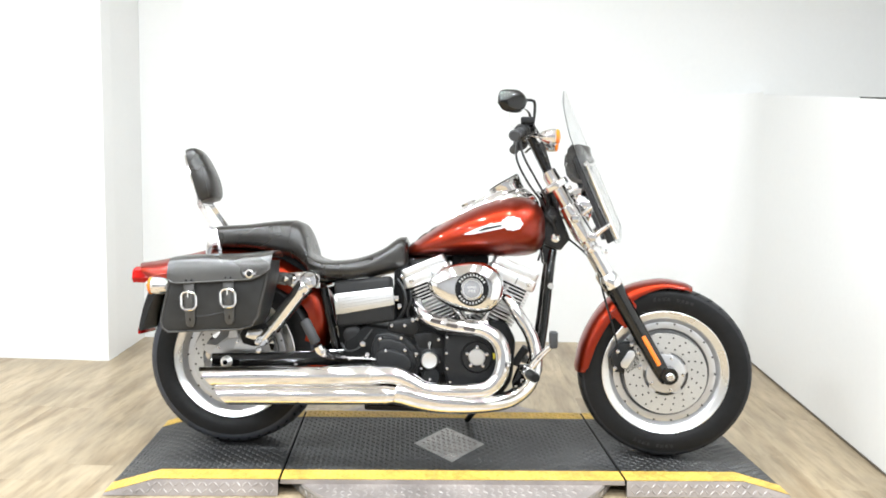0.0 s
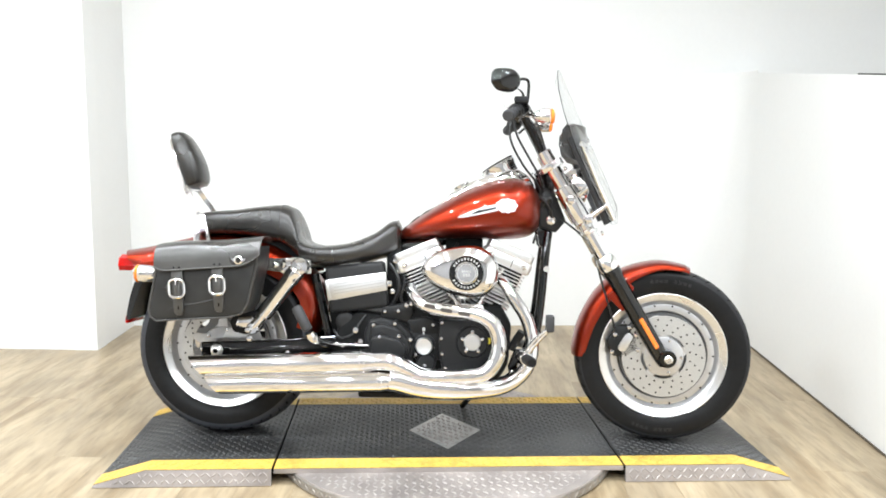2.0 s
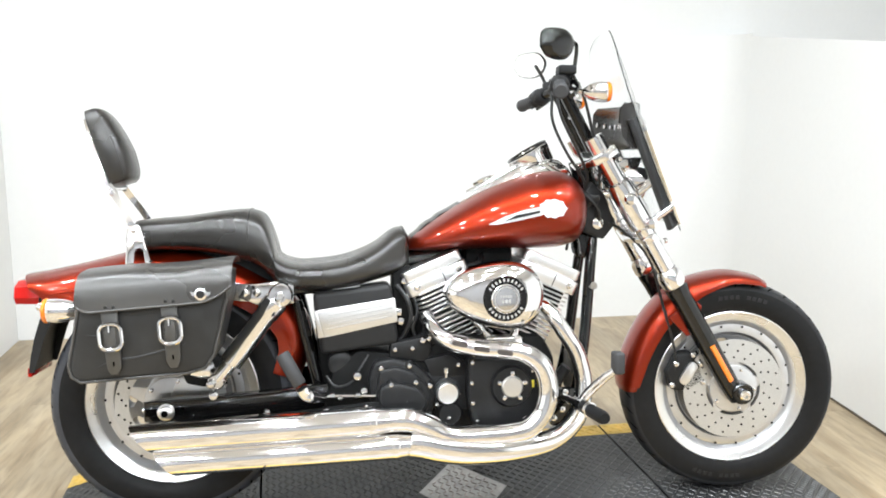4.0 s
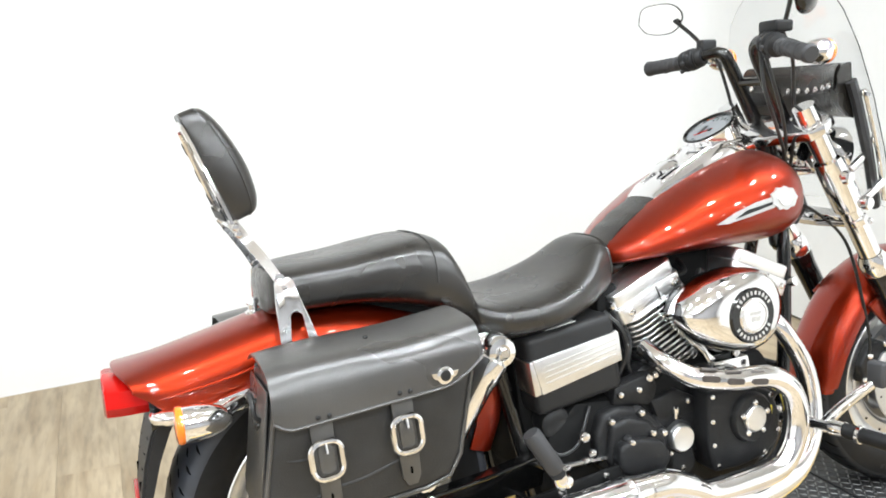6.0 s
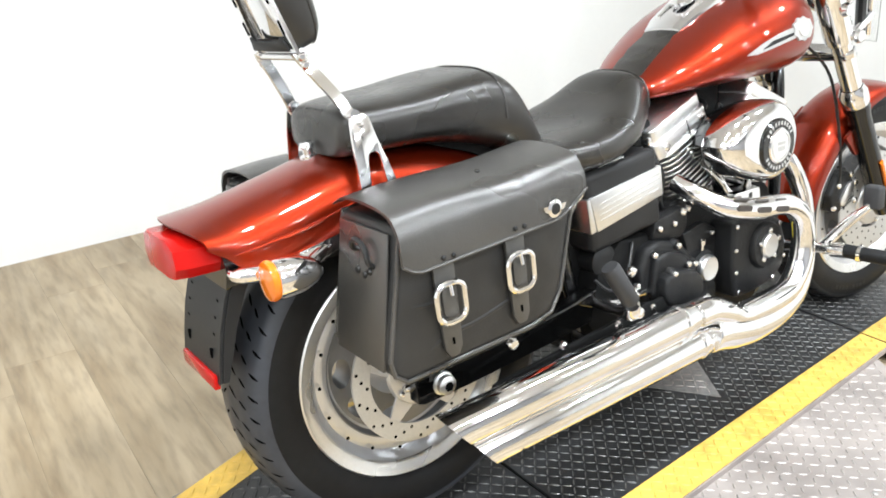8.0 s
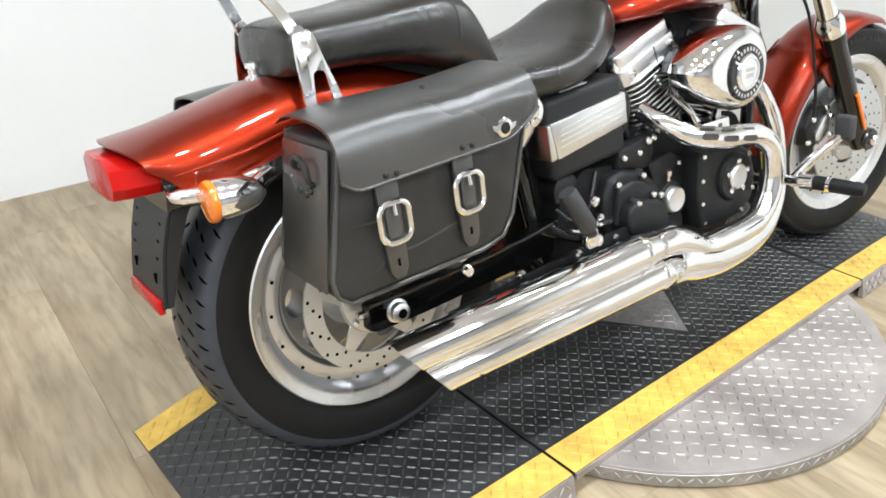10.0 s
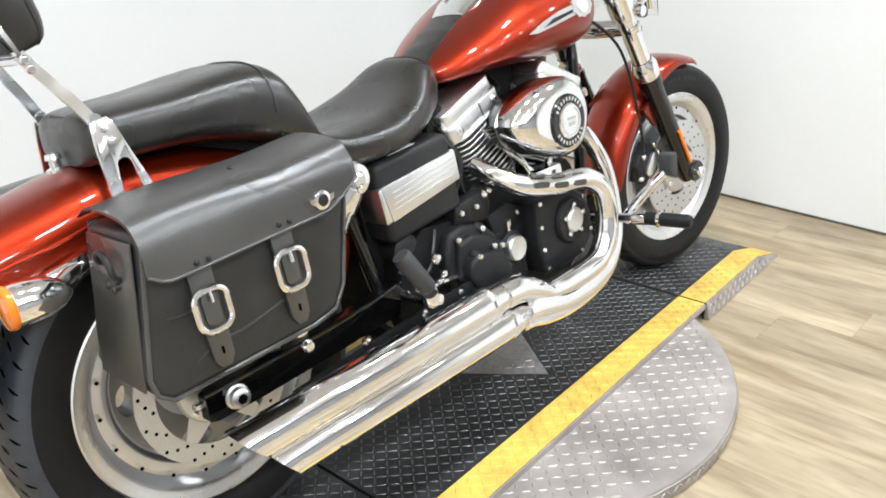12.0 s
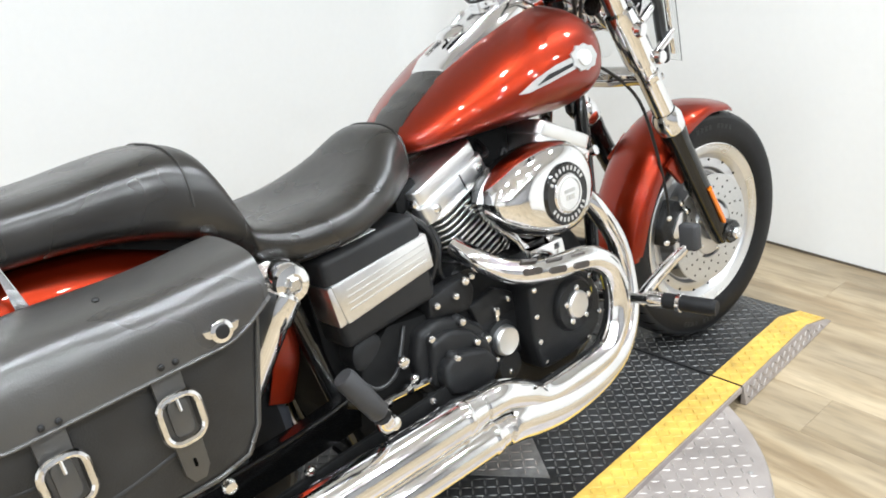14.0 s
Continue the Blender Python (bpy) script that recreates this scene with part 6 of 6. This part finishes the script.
# cylinders: finned barrels, heads and rocker boxes
def cylinder(sign):
    base = Vector((0.883 + sign * 0.048, 0, 0.405))
    d = Vector((sign * 0.40, 0, 0.917)).normalized()
    n = Vector((d.z, 0, -d.x))
    m = Matrix(((n.x, 0, d.x, base.x), (0, 1, 0, 0), (n.z, 0, d.z, base.z), (0, 0, 0, 1)))
    cyl = part("cylinder", moved(turned([(0, 0), (0.062, 0), (0.062, 0.15), (0, 0.15)], axis="z", seg=32), m), M_ENGINE, eng, "black finned cylinder")
    for k in range(11):
        h = 0.040 + 0.0135 * k
        w = 0.148 + 0.016 * min(k, 6) / 6
        part("cooling_fin", moved(prism(rounded(w, w + 0.085, 0.045, 4), "z", h, h + 0.0052, 0.0006, 1), m), M_STEEL, cyl)
    part("cylinder_head", moved(prism(rounded(0.150, 0.23, 0.035, 4), "z", 0.19, 0.263, 0.008), m), M_ENGINE, cyl)
    for k in range(6):
        part("head_fin", moved(prism(rounded(0.172, 0.262, 0.04, 4), "z", 0.192 + 0.0125 * k, 0.1962 + 0.0125 * k, 0.0006, 1), m), M_STEEL, cyl)
    part("rocker_box", moved(merge(prism(rounded(0.188, 0.250, 0.018, 4), "z", 0.258, 0.297, 0.004, 2), prism(rounded(0.178, 0.240, 0.018, 4), "z", 0.298, 0.330, 0.009, 3)), m), M_ROCKER, cyl, "bright rocker box")
    for sx in (-1, 1):
        for yy in (-0.095, 0.0, 0.095):
            part("rocker_bolt", moved(bolt((sx * 0.068, yy, 0.318), 0.007, 0.008, (0, 0, 1)), m), M_CHROME, cyl)
    part("rocker_seam", moved(box(0.018, 0.0205, -0.1258, -0.1240, 0.260, 0.296), m), M_SHADE_MARK, cyl)
    for sx in (-0.062, 0.066):
        part("rocker_lug", moved(bolt((sx, -0.1245, 0.279), 0.009, 0.008), m), M_CHROME, cyl)
    for sx in (-1, 1):
        a = Vector((0.905 - sx * 0.012 + sign * 0.02, -0.150, 0.470))
        b = base + d * 0.245 + n * (sx * 0.028 - sign * 0.03) + Vector((0, -0.118, 0))
        part("pushrod_tube", tube([tuple(a), tuple(b)], 0.0085, 12), M_CHROME, cyl, "chrome pushrod tube")
    part("spark_lead", tube([tuple(base + d * 0.23 + Vector((0, -0.125, 0)) - n * sign * 0.05), tuple(base + d * 0.21 + Vector((0, -0.15, 0)) - n * sign * 0.03), tuple(Vector((0.88, -0.10, 0.70)))], 0.005, 8), M_CABLE, cyl)


part("coil_block", box(0.815, 0.955, -0.050, 0.050, 0.600, 0.745, 0.010), M_CASE, eng, "black coil housing under the tank")
part("coil_lead", tube([(0.86, -0.05, 0.72), (0.845, -0.09, 0.70), (0.80, -0.10, 0.69), (0.77, -0.105, 0.66)], 0.006, 8), M_CABLE, eng)
cylinder(-1)
cylinder(1)
part("tappet_block", prism([(0.845, 0.445), (0.965, 0.445), (0.955, 0.500), (0.855, 0.500)], "y", -0.125, -0.172, 0.006), M_CHROME, eng, "chrome tappet block")
part("intake_manifold", tube([(0.80, -0.03, 0.60), (0.90, -0.09, 0.61), (1.0, -0.03, 0.60)], 0.034, 14), M_STEEL, eng)

# air cleaner
AIR = [(0.730, 0.632), (0.748, 0.660), (0.790, 0.690), (0.845, 0.706), (0.900, 0.713), (0.945, 0.706), (0.982, 0.682), (1.003, 0.645), (1.004, 0.605), (0.990, 0.565), (0.962, 0.538), (0.925, 0.527), (0.880, 0.530), (0.825, 0.545), (0.775, 0.568), (0.742, 0.598)]
AIR = [tuple(p) for p in spline(AIR + [AIR[0]], 3)[:-1]]
rings = [[(x, y, z) for x, z in fan(AIR, k)] for y, k in ((-0.165, 0.006), (-0.168, 0.0), (-0.212, 0.0), (-0.222, 0.004), (-0.234, 0.014), (-0.242, 0.028), (-0.246, 0.048), (-0.248, 0.075))]
ac = part("air_cleaner", loft(rings), M_CHROME, bike, "chrome teardrop air cleaner cover")
part("backing_plate", loft([[(x, y, z) for x, z in fan(AIR, k)] for y, k in ((-0.115, 0.02), (-0.150, 0.004), (-0.164, 0.004))]), M_BLACK, ac)
part("cover_ring", rod((0.890, -0.243, 0.616), (0.890, -1, 0.616), [(0.040, 0), (0.060, 0), (0.061, 0.006), (0.058, 0.011), (0.040, 0.011)], 48), M_BLACK, ac, "black ring with bright lettering bars")
part("cover_centre", rod((0.890, -0.243, 0.616), (0.890, -1, 0.616), [(0.040, 0.0), (0.040, 0.012), (0.037, 0.015), (0.020, 0.017), (0, 0.017)], 48), M_CHROME, ac, "chrome centre insert")
part("insert_rim", rod((0.890, -0.2575, 0.616), (0.890, -1, 0.616), [(0.030, 0), (0.0335, 0.0), (0.0330, 0.0025), (0.0305, 0.0025)], 40), M_STEEL, ac)
for k in range(5):
    part("lettering_bar", box(0.874 + 0.0065 * k, 0.878 + 0.0065 * k, -0.2612, -0.2598, 0.619, 0.626), M_DISC, ac)
for k in range(3):
    part("lettering_bar", box(0.878 + 0.009 * k, 0.884 + 0.009 * k, -0.2612, -0.2598, 0.605, 0.615), M_DISC, ac)
for a0, a1, nn in ((25, 155, 10), (205, 335, 10)):
    for k in range(nn):
        u = radians(a0 + (a1 - a0) * (k + 0.5) / nn)
        mm = Matrix.Translation((0.890 + 0.050 * math.cos(u), -0.2542, 0.616 + 0.050 * math.sin(u))) @ Matrix.Rotation(-(u - math.pi / 2), 4, "Y")
        part("lettering_bar", moved(box(-0.0026, 0.0026, -0.0006, 0.0006, -0.0042, 0.0042), mm), M_DISC, ac)

# ---- exhaust ----
ex = part("rear_header", tube([(0.690, -0.130, 0.555), (0.705, -0.185, 0.528), (0.745, -0.228, 0.500), (0.82, -0.246, 0.484), (0.90, -0.252, 0.478), (0.948, -0.255, 0.466), (0.990, -0.256, 0.432), (1.008, -0.256, 0.374), (0.996, -0.257, 0.312), (0.956, -0.260, 0.268), (0.90, -0.264, 0.256), (0.82, -0.268, 0.254), (0.735, -0.270, 0.258), (0.68, -0.272, 0.285), (0.63, -0.272, 0.304), (0.58, -0.272, 0.306)],
     [0.021, 0.022, 0.024, 0.0245, 0.0245, 0.0255, 0.027, 0.028, 0.028, 0.028, 0.0285, 0.029, 0.029, 0.031, 0.032, 0.032], 18), M_CHROME, bike, "chrome exhaust pipe with slotted heat shield")
for (x, y, z), yaw in (((0.765, -0.2585, 0.499), -13), ((0.822, -0.2705, 0.486), -6), ((0.884, -0.2755, 0.476), -2)):
    part("shield_slot", moved(prism(rounded(0.038, 0.008, 0.0036), "y", -0.0022, 0.0022), Matrix.Translation((x + 0.002, y + 0.0085, z + 0.0185)) @ pose(0, 0, 0, 52, 9, yaw)), M_SLOT, ex)
    part("shield_slot", moved(prism(rounded(0.042, 0.013, 0.0056), "y", -0.0022, 0.0022), Matrix.Translation((x, y, z)) @ pose(0, 0, 0, 0, 9, yaw)), M_SLOT, ex, "dark heat-shield slot")
part("front_header", tube([(1.000, -0.100, 0.600), (1.022, -0.150, 0.583), (1.042, -0.176, 0.556), (1.066, -0.185, 0.520), (1.110, -0.186, 0.450), (1.130, -0.188, 0.360), (1.106, -0.204, 0.275), (1.030, -0.228, 0.222), (0.92, -0.250, 0.212), (0.80, -0.260, 0.216), (0.720, -0.262, 0.229), (0.665, -0.264, 0.243), (0.636, -0.264, 0.247), (0.630, -0.264, 0.248)],
     [0.019, 0.020, 0.021, 0.022, 0.023, 0.024, 0.026, 0.029, 0.036, 0.043, 0.047, 0.047, 0.046, 0.044], 22), M_CHROME, bike, "chrome exhaust pipe")


def muffler(a, b, r, label):
    a, b = Vector(a), Vector(b)
    L = (b - a).length
    m = part("muffler", rod(a, b, [(r * 0.86, 0.0), (r, 0.0), (r, 0.02), (r * 1.02, L * 0.5), (r * 1.02, L - 0.07), (r * 0.95, L - 0.045), (r * 0.80, L - 0.01), (r * 0.80, L)], 32), M_CHROME, bike, label)
    # slash-cut end
    for v in m.data.vertices:
        u = (v.co - a).dot((b - a).normalized())
        if u < 0.03:
            v.co += (b - a).normalized() * ((v.co.z - a.z) * -0.80 + (v.co.y - a.y) * 0.10 + 0.02)
    # black plug in place of the shade inside the pipe
    part("muffler_mouth_shade", rod(a.lerp(b, 0.06), b, [(0, 0.0), (r * 0.80, 0.0), (r * 0.80, 0.05)], 24), M_SHADE_MARK, m)
    part("muffler_clamp", rod(b - (b - a).normalized() * 0.075, b, [(r * 1.0, 0), (r * 1.05, 0.003), (r * 1.05, 0.016), (r * 1.0, 0.019)], 32), M_CHROME, m)
    return m


muffler((-0.061, -0.262, 0.279), (0.600, -0.268, 0.305), 0.0365, "upper chrome muffler with slash-cut tip")
muffler((-0.006, -0.261, 0.216), (0.660, -0.266, 0.238), 0.0350, "lower chrome muffler with slash-cut tip")
brk = part("exhaust_bracket", prism([(0.08, 0.262), (0.09, 0.298), (0.30, 0.318), (0.60, 0.345), (0.66, 0.33), (0.66, 0.27), (0.40, 0.245)], "y", -0.205, -0.215, 0.002), M_CASE, bike, "black exhaust bracket plate")
part("bracket_stay", tube([(0.35, -0.15, 0.30), (0.35, -0.235, 0.29)], 0.010, 8), M_BLACK, brk)
for x, y, z, r in ((0.128, -0.222, 0.373, 0.012), (0.262, -0.212, 0.322, 0.010), (0.415, -0.212, 0.318, 0.011), (0.52, -0.212, 0.328, 0.008)):
    part("bracket_bolt", bolt((x, y + 0.004, z), r, 0.012), M_CHROME, brk)

# forward controls on the right side
fc = part("forward_peg", rod((1.086, -0.318, 0.336), (1.108, -0.440, 0.332), [(0, 0), (0.017, 0.0), (0.0175, 0.10), (0.014, 0.112), (0, 0.112)], 18), M_RUBBER, bike, "forward footpeg with rubber sleeve and brake pedal")
part("peg_bracket", prism([(1.05, 0.27), (1.075, 0.335), (1.13, 0.335), (1.12, 0.285), (1.09, 0.24), (1.06, 0.225)], "y", -0.09, -0.115, 0.004), M_BLACK, fc)
part("peg_arm", tube([(1.090, -0.11, 0.310), (1.085, -0.22, 0.326), (1.086, -0.318, 0.336)], [0.015, 0.012, 0.013], 12), M_CHROME, fc)
part("peg_clevis", tube([(1.086, -0.285, 0.333), (1.087, -0.320, 0.336)], 0.018, 12), M_CHROME, fc)
part("peg_band", rod((1.0911, -0.346, 0.3351), (1.108, -0.440, 0.332), [(0.0178, 0), (0.0205, 0.001), (0.0205, 0.009), (0.0178, 0.010)], 18), M_CHROME, fc)
part("brake_pedal", tube([(1.092, -0.250, 0.318), (1.115, -0.275, 0.362), (1.145, -0.305, 0.405), (1.164, -0.322, 0.426), (1.172, -0.328, 0.440)], [0.014, 0.013, 0.012, 0.010, 0.009], 10), M_CHROME, fc, "chrome brake pedal arm")
part("pedal_pad", box(1.160, 1.187, -0.353, -0.311, 0.424, 0.482, 0.007, 3), M_GRIP, fc, "rubber pedal pad")
for x, z in ((1.065, 0.25), (1.09, 0.275), (1.12, 0.30), (1.098, 0.325)):
    part("bracket_bolt", bolt((x, -0.116, z), 0.009, 0.008), M_CHROME, fc)
part("master_cylinder", tube([(1.06, -0.10, 0.335), (1.10, -0.12, 0.40)], 0.016, 12), M_MATTE, fc)
part("shifter_peg", rod((1.115, 0.215, 0.318), (1.150, 0.330, 0.300), [(0, 0), (0.012, 0), (0.017, 0.024), (0.0175, 0.10), (0, 0.106)], 16), M_GRIP, fc)
part("regulator", box(1.145, 1.17, -0.06, 0.06, 0.30, 0.42, 0.006), M_MATTE, bike)

# ---- floor boards ----
BOARD_W, BOARD_L = 0.185, 1.28
rows_x = np.arange(-4.3, 4.3, BOARD_W)
full = prism([(-BOARD_L / 2 + 0.0003, -BOARD_W / 2 + 0.00025), (BOARD_L / 2 - 0.0003, -BOARD_W / 2 + 0.00025), (BOARD_L / 2 - 0.0003, BOARD_W / 2 - 0.00025), (-BOARD_L / 2 + 0.0003, BOARD_W / 2 - 0.00025)], "z", -0.003, 0.0)
board_mesh = mesh_of("board", full, M_WOOD)
rng = random.Random(4)
for x in rows_x:
    shift = rng.uniform(0, BOARD_L)
    y = -6.3 + shift - BOARD_L
    while y < 2.6 + BOARD_L:
        ob = new("board", board_mesh)
        ob.parent = sub
        ob.location = (x + BOARD_W / 2, y, 0)
        ob.rotation_euler = (0, 0, radians(90))
        y += BOARD_L
